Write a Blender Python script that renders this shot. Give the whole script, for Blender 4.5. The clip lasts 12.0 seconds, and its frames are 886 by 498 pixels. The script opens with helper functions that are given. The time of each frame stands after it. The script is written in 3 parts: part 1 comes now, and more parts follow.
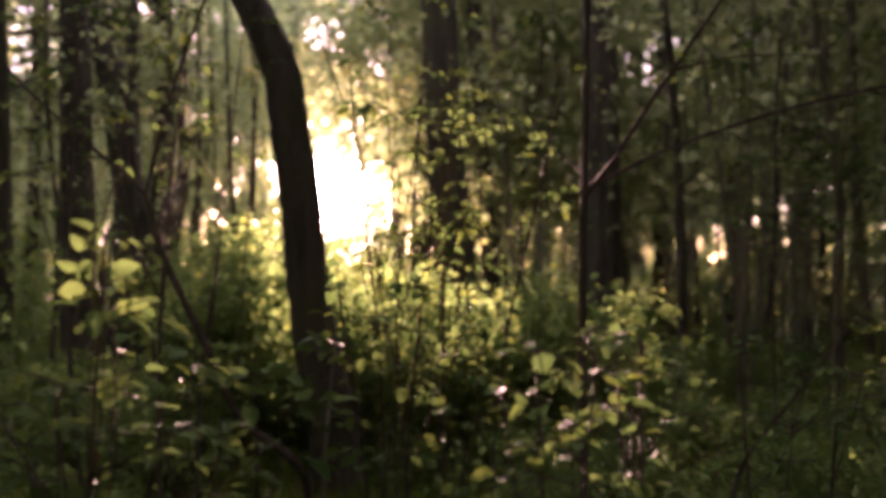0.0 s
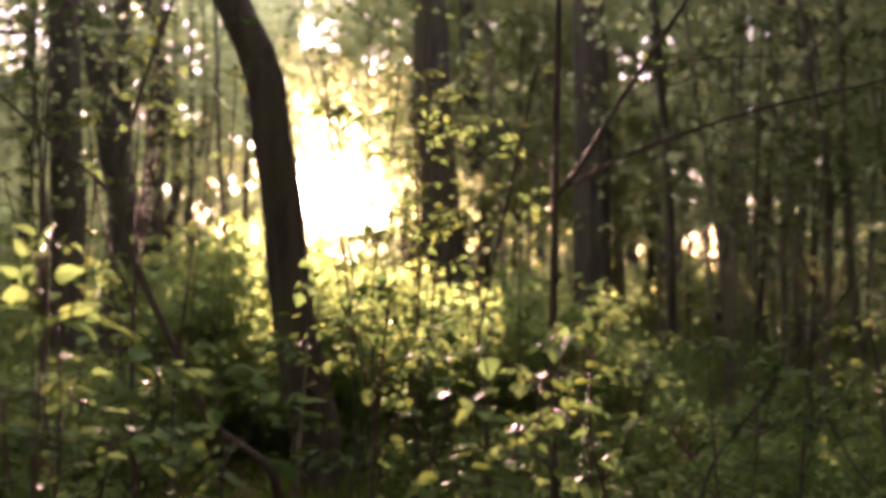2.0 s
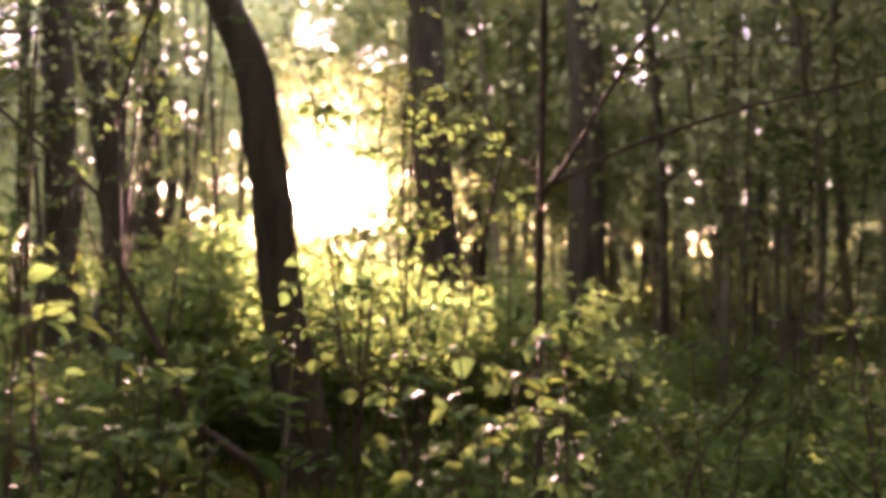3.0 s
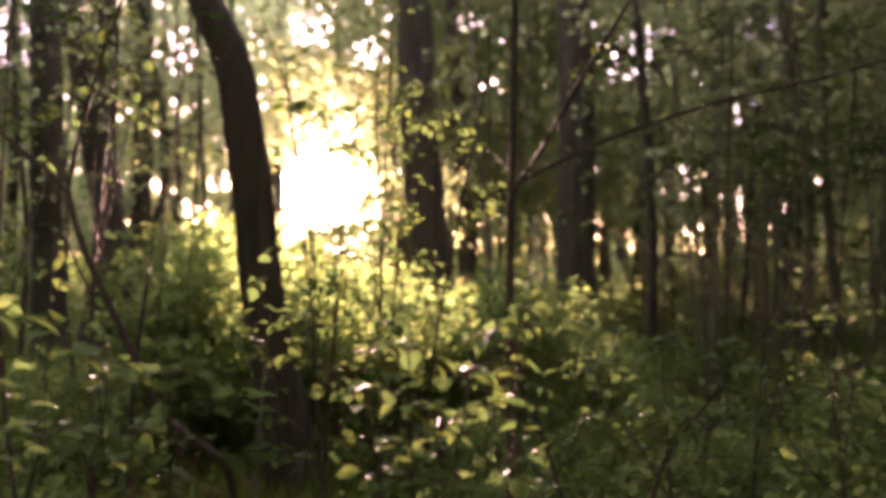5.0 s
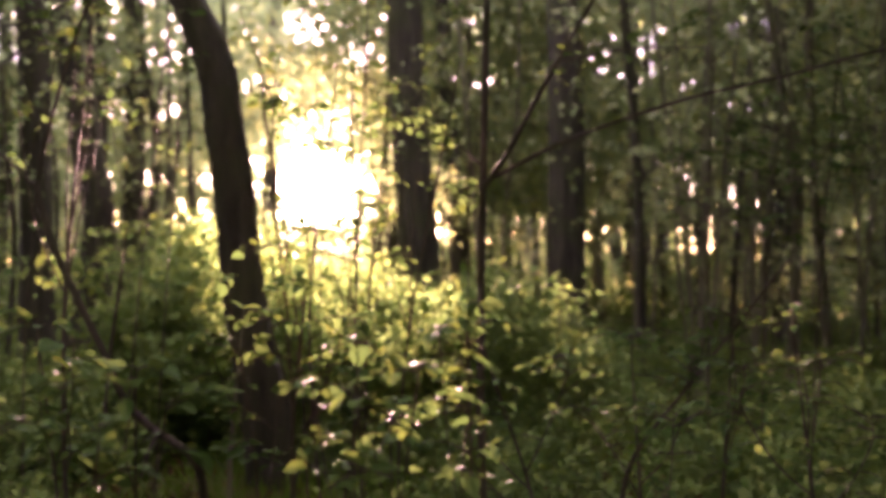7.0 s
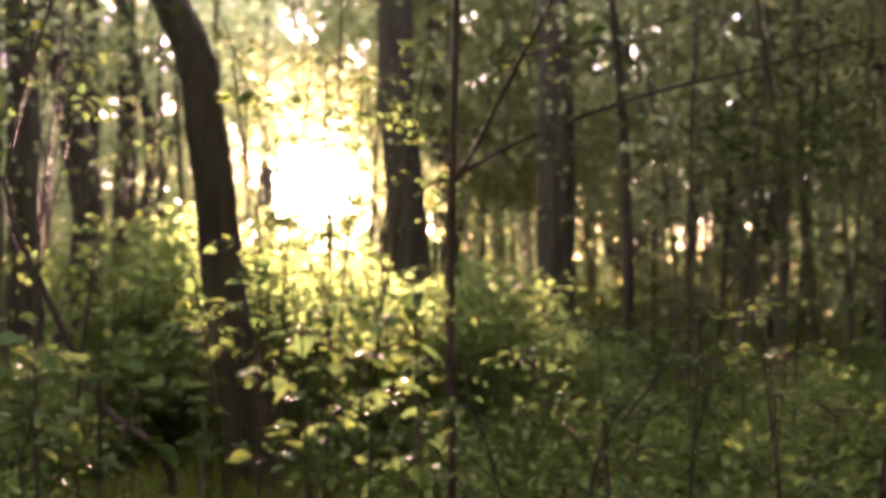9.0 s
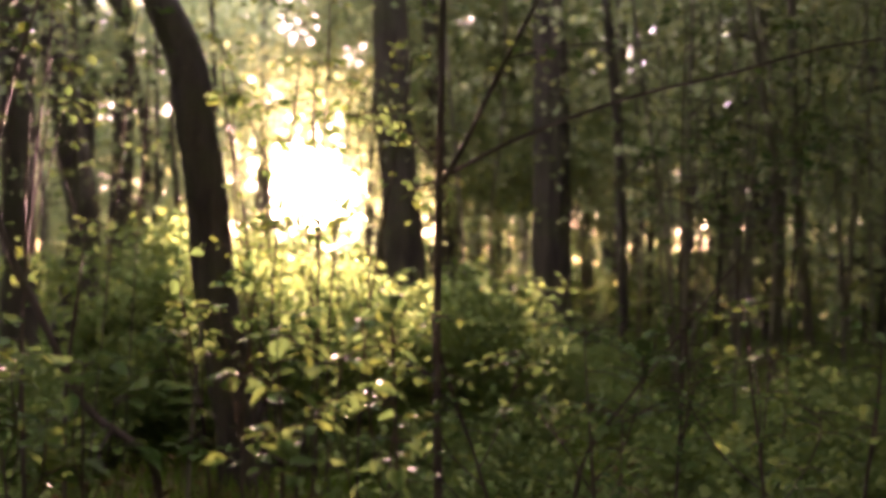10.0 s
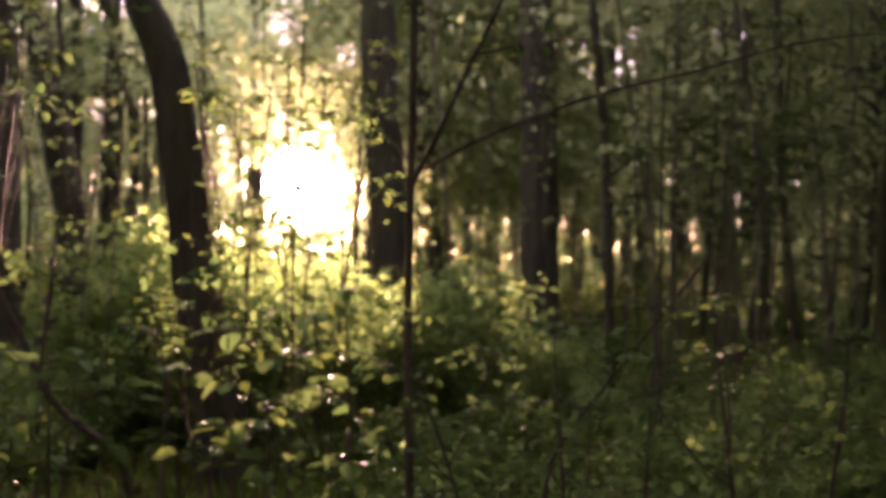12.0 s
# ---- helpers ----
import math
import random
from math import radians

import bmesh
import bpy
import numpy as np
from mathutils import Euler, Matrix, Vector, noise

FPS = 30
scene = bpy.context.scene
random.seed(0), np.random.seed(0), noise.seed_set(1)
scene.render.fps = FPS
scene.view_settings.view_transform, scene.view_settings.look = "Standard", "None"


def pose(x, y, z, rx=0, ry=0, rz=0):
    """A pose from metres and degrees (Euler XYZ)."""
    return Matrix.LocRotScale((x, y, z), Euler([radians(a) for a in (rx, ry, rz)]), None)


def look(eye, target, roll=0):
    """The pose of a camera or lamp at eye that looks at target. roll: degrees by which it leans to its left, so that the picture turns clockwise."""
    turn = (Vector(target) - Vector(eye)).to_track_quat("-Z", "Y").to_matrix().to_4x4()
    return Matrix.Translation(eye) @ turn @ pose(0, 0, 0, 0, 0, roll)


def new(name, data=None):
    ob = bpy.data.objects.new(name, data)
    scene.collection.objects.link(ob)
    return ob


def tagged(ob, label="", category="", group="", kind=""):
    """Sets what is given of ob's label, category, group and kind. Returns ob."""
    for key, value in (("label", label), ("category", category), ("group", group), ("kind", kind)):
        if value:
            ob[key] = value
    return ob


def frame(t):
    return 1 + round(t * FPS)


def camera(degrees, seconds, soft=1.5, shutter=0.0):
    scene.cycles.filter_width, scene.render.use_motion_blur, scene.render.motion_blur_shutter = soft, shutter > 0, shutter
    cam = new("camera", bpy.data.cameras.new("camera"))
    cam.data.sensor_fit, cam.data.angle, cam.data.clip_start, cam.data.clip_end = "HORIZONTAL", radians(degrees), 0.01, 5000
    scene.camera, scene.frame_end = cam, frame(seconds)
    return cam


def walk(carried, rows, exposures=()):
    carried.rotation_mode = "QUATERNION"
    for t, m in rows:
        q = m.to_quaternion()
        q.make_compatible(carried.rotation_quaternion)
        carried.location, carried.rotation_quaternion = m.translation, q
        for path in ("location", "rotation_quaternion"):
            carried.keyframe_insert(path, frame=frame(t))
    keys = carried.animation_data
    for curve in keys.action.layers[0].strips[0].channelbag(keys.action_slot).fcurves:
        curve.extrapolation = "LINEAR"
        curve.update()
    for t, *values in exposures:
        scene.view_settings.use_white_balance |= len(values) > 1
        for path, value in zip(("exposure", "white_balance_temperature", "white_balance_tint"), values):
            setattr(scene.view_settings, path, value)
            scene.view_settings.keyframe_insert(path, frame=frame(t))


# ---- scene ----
cam = camera(45.0, 12.0, soft=4.2)
cam.data.dof.use_dof = True
cam.data.dof.focus_distance = 3.1
cam.data.dof.aperture_fstop = 2.2
EYE, TILT, EXPO = 1.25, 1.5, 4.3
# seconds, x, z, yaw, pitch of a short slide to the right
PATH = [
    (0, 0, 0, 0, 0),
    (0.5, 0.0255, 0.0057, 0.013, -0.061),
    (1, 0.0513, 0.0088, 0.014, -0.078),
    (1.5, 0.0768, 0.0104, 0, -0.076),
    (2, 0.1029, 0.0125, -0.034, -0.105),
    (2.5, 0.1258, 0.0141, -0.067, -0.113),
    (3, 0.1498, 0.0141, -0.118, -0.179),
    (5, 0.2444, 0.0068, -0.263, -0.305),
    (5.5, 0.266, 0.0036, -0.296, -0.314),
    (6, 0.2889, 0.0017, -0.33, -0.32),
    (6.5, 0.3132, 0.001, -0.361, -0.323),
    (7, 0.3387, -0.001, -0.39, -0.374),
    (9, 0.4423, -0.0171, -0.466, -0.442),
    (9.5, 0.465, -0.0164, -0.49, -0.349),
    (10, 0.4881, -0.0166, -0.513, -0.326),
    (10.5, 0.5095, -0.0183, -0.563, -0.351),
    (11, 0.533, -0.022, -0.631, -0.378),
    (11.5, 0.5563, -0.0243, -0.673, -0.405),
    (12, 0.5711, -0.0296, -0.81, -0.279),
]
walk(cam, [(t, pose(x, 0, EYE + z, 90 + TILT + p, 0, w)) for t, x, z, w, p in PATH],
     [(t, EXPO + e, 7650 if 5.4 < t < 6.1 else 7400, 82) for t, e in ((0.0, 0.05), (0.9, 0.65), (1.5, 0.95), (2.5, 0.95), (3.2, 1.15), (4.8, 1.0), (5.5, 0.1), (6.0, 0.3), (6.6, 0.8), (7.2, 0.9),
      (8.8, 1.3), (9.5, 1.1), (10.0, 0.8), (10.9, 1.0), (11.5, 1.0), (12.0, 0.55))])

# ---- light: a low evening sun ahead, hazy sky ----
SUN_AZ, SUN_EL = radians(-6.15), radians(4.5)
SUN_DIR = Vector((math.sin(SUN_AZ) * math.cos(SUN_EL), math.cos(SUN_AZ) * math.cos(SUN_EL), math.sin(SUN_EL)))
world = bpy.data.worlds.new("sky")
scene.world = world
world.use_nodes = True
wn, wl = world.node_tree.nodes, world.node_tree.links
wn.clear()
sky = wn.new("ShaderNodeTexSky")
sky.sky_type, sky.sun_disc = "NISHITA", False
sky.sun_elevation, sky.sun_rotation = SUN_EL, SUN_AZ
sky.dust_density, sky.air_density, sky.ozone_density = 0.5, 0.7, 1.5
bg_sky = wn.new("ShaderNodeBackground")
bg_sky.inputs["Strength"].default_value = 0.05
wl.new(sky.outputs[0], bg_sky.inputs["Color"])
coord = wn.new("ShaderNodeTexCoord")
dot = wn.new("ShaderNodeVectorMath")
dot.operation = "DOT_PRODUCT"
dot.inputs[1].default_value = SUN_DIR
wl.new(coord.outputs["Generated"], dot.inputs[0])


def wmath(op, a, b):
    n = wn.new("ShaderNodeMath")
    n.operation = op
    for i, v in enumerate((a, b)):
        if hasattr(v, "is_output"):
            wl.new(v, n.inputs[i])
        else:
            n.inputs[i].default_value = v
    return n.outputs[0]


off = wmath("SUBTRACT", 1.0, dot.outputs["Value"])
core = wmath("MULTIPLY", wmath("EXPONENT", wmath("MULTIPLY", off, -1 / 0.0013), 0.0), 9.0)
halo = wmath("MULTIPLY", wmath("EXPONENT", wmath("MULTIPLY", off, -1 / 0.005), 0.0), 0.16)
# the pale dome of a hazy evening, brighter overhead than at the horizon, and the aureole round the sun
height = wn.new("ShaderNodeSeparateXYZ")
wl.new(coord.outputs["Generated"], height.inputs[0])
dome = wmath("ADD", wmath("MULTIPLY", wmath("POWER", wmath("MAXIMUM", height.outputs["Z"], 0.0), 1.5), 0.36), 0.012)
wide = wmath("ADD", dome, wmath("MULTIPLY", wmath("EXPONENT", wmath("MULTIPLY", off, -1 / 0.03), 0.0), 0.045))
bg_sun = wn.new("ShaderNodeBackground")
bg_sun.inputs["Color"].default_value = (1.0, 0.86, 0.66, 1)
wl.new(wmath("ADD", core, halo), bg_sun.inputs["Strength"])
bg_haze = wn.new("ShaderNodeBackground")
bg_haze.inputs["Color"].default_value = (0.86, 0.98, 1.02, 1)
wl.new(wide, bg_haze.inputs["Strength"])
both = wn.new("ShaderNodeAddShader")
wl.new(bg_sky.outputs[0], both.inputs[0])
wl.new(bg_sun.outputs[0], both.inputs[1])
whole = wn.new("ShaderNodeAddShader")
wl.new(both.outputs[0], whole.inputs[0])
wl.new(bg_haze.outputs[0], whole.inputs[1])
wout = wn.new("ShaderNodeOutputWorld")
wl.new(whole.outputs[0], wout.inputs["Surface"])

sun = new("sun", bpy.data.lights.new("sun", "SUN"))
sun.data.energy, sun.data.angle, sun.data.color = 3.2, radians(0.6), (1.0, 0.83, 0.61)
sun.matrix_world = look(SUN_DIR * 100, (0, 0, 0))


# ---- materials ----
def node_mat(name):
    mat = bpy.data.materials.new(name)
    mat.use_nodes = True
    return mat, mat.node_tree.nodes, mat.node_tree.links, mat.node_tree.nodes["Principled BSDF"]


def noise_tex(nodes, links, scale, detail=4.0, stretch=None, rough=0.6):
    co = nodes.new("ShaderNodeTexCoord")
    mp = nodes.new("ShaderNodeMapping")
    if stretch:
        mp.inputs["Scale"].default_value = stretch
    tex = nodes.new("ShaderNodeTexNoise")
    tex.inputs["Scale"].default_value, tex.inputs["Detail"].default_value = scale, detail
    tex.inputs["Roughness"].default_value = rough
    links.new(co.outputs["Object"], mp.inputs[0])
    links.new(mp.outputs[0], tex.inputs["Vector"])
    return tex.outputs["Fac"]


def ramp(nodes, links, fac, stops):
    r = nodes.new("ShaderNodeValToRGB")
    el = r.color_ramp.elements
    while len(el) < len(stops):
        el.new(0.5)
    for e, (p, c) in zip(el, stops):
        e.position, e.color = p, (*c, 1)
    links.new(fac, r.inputs[0])
    return r.outputs[0]


def mixed(nodes, links, a, b, fac, how="MIX"):
    m = nodes.new("ShaderNodeMix")
    m.data_type, m.blend_type = "RGBA", how
    for v, i in ((a, 6), (b, 7), (fac, 0)):
        if hasattr(v, "is_output"):
            links.new(v, m.inputs[i])
        else:
            m.inputs[i].default_value = v if i == 0 else (*v, 1)
    return m.outputs[2]


def bark_mat(name, dark, light, moss, size=9.0):
    mat, n, l, b = node_mat(name)
    ridges = noise_tex(n, l, size, 6, (1, 1, 0.16), 0.7)
    patch = noise_tex(n, l, 1.7, 3)
    fine = noise_tex(n, l, 60, 3, (1, 1, 0.4))
    col = ramp(n, l, ridges, [(0.32, dark), (0.62, light)])
    col = mixed(n, l, col, moss, ramp(n, l, patch, [(0.5, (0, 0, 0)), (0.72, (0.75, 0.75, 0.75))]))
    col = mixed(n, l, col, (0.5, 0.5, 0.5), fine, "OVERLAY")
    l.new(col, b.inputs["Base Color"])
    b.inputs["Roughness"].default_value = 0.9
    bump = n.new("ShaderNodeBump")
    bump.inputs["Strength"].default_value, bump.inputs["Distance"].default_value = 1.0, 0.04
    l.new(ridges, bump.inputs["Height"])
    l.new(bump.outputs[0], b.inputs["Normal"])
    return mat


def leaf_veins(n, l):
    """Midrib and side veins of a leaf that lies along its own x axis."""
    def calc(op, a, b=0.0):
        m = n.new("ShaderNodeMath")
        m.operation = op
        for i, v in enumerate((a, b)):
            if hasattr(v, "is_output"):
                l.new(v, m.inputs[i])
            else:
                m.inputs[i].default_value = v
        return m.outputs[0]
    xyz = n.new("ShaderNodeSeparateXYZ")
    l.new(n.new("ShaderNodeTexCoord").outputs["Object"], xyz.inputs[0])
    across = calc("ABSOLUTE", xyz.outputs["Y"])
    midrib = calc("LESS_THAN", across, 0.016)
    wave = calc("ABSOLUTE", calc("SINE", calc("MULTIPLY", calc("SUBTRACT", xyz.outputs["X"], calc("MULTIPLY", across, 0.9)), 24.0)))
    return calc("MAXIMUM", midrib, calc("MULTIPLY", calc("LESS_THAN", wave, 0.16), 0.6))


def leaf_mat(name, front, back, single, through_share=0.5, gloss=0.68):
    """Thin leaf: matt upper face, light passing through; hue varies leaf by leaf."""
    mat, n, l, b = node_mat(name)
    if single:
        rnd = n.new("ShaderNodeObjectInfo").outputs["Random"]
    else:
        rnd = n.new("ShaderNodeNewGeometry").outputs["Random Per Island"]
    spots = noise_tex(n, l, 30 if single else 4, 3)
    hue = ramp(n, l, rnd, [(0.0, (0.72, 0.9, 0.75)), (0.6, (1.0, 1.0, 0.9)), (0.88, (1.12, 1.05, 0.75)), (1.0, (1.25, 1.08, 0.6))])
    tone = ramp(n, l, spots, [(0.3, (0.78, 0.8, 0.75)), (0.7, (1.15, 1.12, 1.1))])
    up = mixed(n, l, mixed(n, l, front, hue, 1.0, "MULTIPLY"), tone, 1.0, "MULTIPLY")
    lit = mixed(n, l, mixed(n, l, back, hue, 1.0, "MULTIPLY"), tone, 1.0, "MULTIPLY")
    if single:
        rib = leaf_veins(n, l)
        up = mixed(n, l, up, (0.12, 0.17, 0.07), mixed(n, l, (0, 0, 0), (0.45, 0.45, 0.45), rib))
        lit = mixed(n, l, lit, (0.05, 0.09, 0.02), mixed(n, l, (0, 0, 0), (0.6, 0.6, 0.6), rib))
    l.new(up, b.inputs["Base Color"])
    b.inputs["Roughness"].default_value = gloss
    b.inputs["Specular IOR Level"].default_value = 0.13 if single else 0.09
    t = n.new("ShaderNodeBsdfTranslucent")
    l.new(lit, t.inputs["Color"])
    mix = n.new("ShaderNodeMixShader")
    mix.inputs[0].default_value = through_share
    l.new(b.outputs[0], mix.inputs[1])
    l.new(t.outputs[0], mix.inputs[2])
    l.new(mix.outputs[0], n["Material Output"].inputs["Surface"])
    return mat


BARK = bark_mat("bark_grey_brown", (0.016, 0.0155, 0.01), (0.068, 0.065, 0.042), (0.05, 0.075, 0.02))
BARK_PALE = bark_mat("bark_pale", (0.055, 0.056, 0.034), (0.185, 0.183, 0.12), (0.12, 0.15, 0.06), 14.0)
BARK_TWIG = bark_mat("bark_twig", (0.035, 0.026, 0.018), (0.1, 0.075, 0.05), (0.07, 0.075, 0.03), 40.0)
LEAF = leaf_mat("leaf_fresh_green", (0.042, 0.115, 0.03), (0.095, 0.16, 0.05), True, 0.27, 0.74)
LEAF_MID = leaf_mat("leaf_undergrowth", (0.05, 0.115, 0.03), (0.22, 0.34, 0.12), False)
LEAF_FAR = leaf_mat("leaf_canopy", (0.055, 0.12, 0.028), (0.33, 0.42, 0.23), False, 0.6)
# canopy leaf in paler colours: the haze of distance is put into the colour
LEAF_HAZE = leaf_mat("leaf_distant_hazed", (0.13, 0.18, 0.08), (0.33, 0.44, 0.22), False, 0.55)
GRASS = leaf_mat("grass_blade", (0.05, 0.12, 0.02), (0.15, 0.28, 0.045), False, 0.35)


def ground_mat():
    mat, n, l, b = node_mat("forest_floor")
    big, small = noise_tex(n, l, 0.5, 4), noise_tex(n, l, 22, 5)
    litter = ramp(n, l, small, [(0.3, (0.025, 0.018, 0.01)), (0.55, (0.09, 0.06, 0.03)), (0.75, (0.14, 0.1, 0.055))])
    moss = ramp(n, l, small, [(0.3, (0.025, 0.055, 0.008)), (0.7, (0.06, 0.12, 0.02))])
    l.new(mixed(n, l, litter, moss, ramp(n, l, big, [(0.36, (0, 0, 0)), (0.5, (1, 1, 1))])), b.inputs["Base Color"])
    b.inputs["Roughness"].default_value = 0.95
    b.inputs["Specular IOR Level"].default_value = 0.1
    bump = n.new("ShaderNodeBump")
    bump.inputs["Strength"].default_value, bump.inputs["Distance"].default_value = 0.8, 0.05
    l.new(small, bump.inputs["Height"])
    l.new(bump.outputs[0], b.inputs["Normal"])
    return mat


FLOOR = ground_mat()
DRY = leaf_mat("leaf_dry", (0.13, 0.08, 0.04), (0.12, 0.07, 0.03), False, 0.25, 0.7)


# ---- mesh helpers ----
def mesh_np(name, verts, faces, mat, smooth=False):
    verts, faces = np.asarray(verts, np.float32), np.asarray(faces, np.int32)
    k = faces.shape[1]
    me = bpy.data.meshes.new(name)
    me.vertices.add(len(verts))
    me.vertices.foreach_set("co", verts.ravel())
    me.loops.add(faces.size)
    me.loops.foreach_set("vertex_index", faces.ravel())
    me.polygons.add(len(faces))
    me.polygons.foreach_set("loop_start", np.arange(0, faces.size, k, dtype=np.int32))
    if smooth:
        me.polygons.foreach_set("use_smooth", np.ones(len(faces), bool))
    me.update(calc_edges=True)
    me.materials.append(mat)
    return me


def part(name, me, parent, label=""):
    """Links a mesh as one part under a thing or a part. Part meshes are given in the thing's own space."""
    ob = new(name, me)
    ob.parent = parent
    return tagged(ob, label)


def thing(name, at, label, category, group="", kind=""):
    ob = new(name)
    ob.empty_display_size = 0.2
    ob.location = at
    return tagged(ob, label, category, group, kind)


def smooth_line(points, steps=6):
    p = np.asarray(points, float)
    q = np.vstack([2 * p[0] - p[1], p, 2 * p[-1] - p[-2]])
    out = []
    for i in range(1, len(q) - 2):
        for s in np.arange(steps) / steps:
            a, b, c, d = q[i - 1], q[i], q[i + 1], q[i + 2]
            out.append(0.5 * (2 * b + (c - a) * s + (2 * a - 5 * b + 4 * c - d) * s * s + (3 * b - a - 3 * c + d) * s ** 3))
    out.append(p[-1])
    return np.array(out)


def tube(points, radii, sides=8, rough=0.0, seed=0, steps=6):
    """Verts and quads of a tapered, slightly uneven limb along points."""
    line = smooth_line(np.column_stack([points, radii]), steps)
    centre, rad = line[:, :3], np.maximum(line[:, 3], 0.0008)
    way = np.gradient(centre, axis=0)
    way /= np.linalg.norm(way, axis=1)[:, None] + 1e-9
    ref = np.where(np.abs(way[:, 2:3]) > 0.8, [[1.0, 0, 0]], [[0, 0, 1.0]])
    u = np.cross(way, ref)
    u /= np.linalg.norm(u, axis=1)[:, None] + 1e-9
    w = np.cross(way, u)
    ang = np.linspace(0, 2 * np.pi, sides, endpoint=False)
    rng = np.random.default_rng(seed)
    grain = rng.standard_normal((len(centre) + 8, sides))
    grain = sum(grain[i:i + len(centre)] for i in range(9)) / 3
    knobs = 1 + rough * (grain + 0.3 * rng.standard_normal((len(centre), sides)) + 0.5 * rng.standard_normal(sides)[None])
    ring = (np.cos(ang)[None, :, None] * u[:, None] + np.sin(ang)[None, :, None] * w[:, None]) * (rad[:, None] * knobs)[:, :, None]
    verts = (centre[:, None] + ring).reshape(-1, 3)
    i, j = np.meshgrid(np.arange(len(centre) - 1), np.arange(sides), indexing="ij")
    a, b = i * sides + j, i * sides + (j + 1) % sides
    return verts, np.stack([a, b, b + sides, a + sides], -1).reshape(-1, 4)


def joined(pieces):
    verts, faces, n = [], [], 0
    for v, f in pieces:
        verts.append(v)
        faces.append(f + n)
        n += len(v)
    return np.vstack(verts), np.vstack(faces)


def leaf_cloud(centres, sizes, rng, flat=0.6, fine=False):
    """Small folded leaves, mostly lying level: two triangles each, or eight for those close by."""
    n = len(centres)
    yaw = rng.uniform(0, 2 * np.pi, n)
    dip = rng.normal(-0.25, 0.45, n)
    d = np.stack([np.cos(yaw) * np.cos(dip), np.sin(yaw) * np.cos(dip), np.sin(dip)], 1)
    up = np.array([0, 0, 1.0]) + rng.normal(0, flat, (n, 3))
    side = np.cross(d, up)
    side /= np.linalg.norm(side, axis=1)[:, None] + 1e-9
    nrm = np.cross(side, d)
    s = np.asarray(sizes)[:, None]
    base, tip = centres - d * s * 0.5, centres + d * s * 0.5
    wide = rng.uniform(0.26, 0.36, n)[:, None]
    if fine:
        c = np.concatenate
        m1, m2 = centres - d * s * 0.2, centres + d * s * 0.17
        w1, w2 = side * s * wide * 0.95, side * s * wide * 0.8
        lift = nrm * s * 0.1
        v = np.stack([base, m1, m2, tip, m1 + w1 + lift, m2 + w2 + lift, m1 - w1 + lift, m2 - w2 + lift], 1).reshape(-1, 3)
        k = 8 * np.arange(n)[:, None]
        tris = np.array([(0, 1, 4), (4, 1, 2), (4, 2, 5), (5, 2, 3), (0, 6, 1), (6, 2, 1), (6, 7, 2), (7, 3, 2)])
        return v, (k[:, :, None] + tris[None]).reshape(-1, 3)
    mid = centres - d * s * 0.08 + nrm * s * 0.09
    v = np.stack([base, mid + side * s * wide, tip, mid - side * s * wide], 1).reshape(-1, 3)
    k = 4 * np.arange(n)
    return v, np.concatenate([np.stack([k, k + 2, k + 1], 1), np.stack([k, k + 3, k + 2], 1)])


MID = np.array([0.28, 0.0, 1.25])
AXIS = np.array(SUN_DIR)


def open_to_sun(p, widen=1.0):
    """Which points lie in the clearing, widening with distance, through which the low sun shines."""
    rel = p - MID
    along = rel @ AXIS
    side = rel - along[:, None] * AXIS
    turn = np.arctan2(side[:, 2], side[:, 0])
    ragged = 1 + 0.05 * np.sin(3 * turn + 1) + 0.07 * np.sin(7 * turn) + 0.06 * np.sin(13 * turn + 2)
    side[:, 2] *= np.where(side[:, 2] > 0, 1.05, np.where(along < 25, 1.7, 1.0))
    side[:, 0] *= np.where((side[:, 0] < 0) & (along < 25), 0.6, 1.0)
    return np.linalg.norm(side, axis=1) < widen * ragged * np.maximum(0.42, 0.035 * along)


def sun_lane(p):
    """Which points lie in the lane deep in the wood where the trees stand thinner and the low sun reaches the leaves."""
    bearing = np.degrees(np.arctan2(p[:, 0] - MID[0], p[:, 1]))
    rise = np.degrees(np.arctan2(p[:, 2] - MID[2], p[:, 1]))
    tufts = np.sin(p[:, 0] * 9.1) + np.sin(p[:, 1] * 7.7 + p[:, 2] * 8.3) > -0.3
    closed = (p[:, 1] > 57) & ((rise < 3) | (bearing < -3.5) | tufts)
    lane = (p[:, 1] > 20) & (bearing > -9) & (p[:, 0] < 5.5 - 0.107 * (p[:, 1] - 15)) & (rise > 0.5) & (rise < 5.2)
    glade = (p[:, 1] > 14.5) & (p[:, 1] < 21) & (bearing > -6) & (bearing < 0.5) & (p[:, 2] < 3.4)
    return lane & ~closed | glade


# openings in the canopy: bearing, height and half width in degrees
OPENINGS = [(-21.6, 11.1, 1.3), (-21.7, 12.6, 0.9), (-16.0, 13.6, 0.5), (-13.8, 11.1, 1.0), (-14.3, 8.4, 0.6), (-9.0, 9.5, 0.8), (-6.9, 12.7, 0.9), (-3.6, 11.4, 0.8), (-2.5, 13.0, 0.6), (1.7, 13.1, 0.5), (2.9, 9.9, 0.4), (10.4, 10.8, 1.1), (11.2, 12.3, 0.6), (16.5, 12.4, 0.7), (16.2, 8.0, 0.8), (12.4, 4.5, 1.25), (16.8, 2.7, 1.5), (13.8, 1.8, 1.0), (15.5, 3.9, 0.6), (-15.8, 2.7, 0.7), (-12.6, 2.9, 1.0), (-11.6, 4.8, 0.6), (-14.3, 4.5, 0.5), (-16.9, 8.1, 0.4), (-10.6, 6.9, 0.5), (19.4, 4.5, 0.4)]


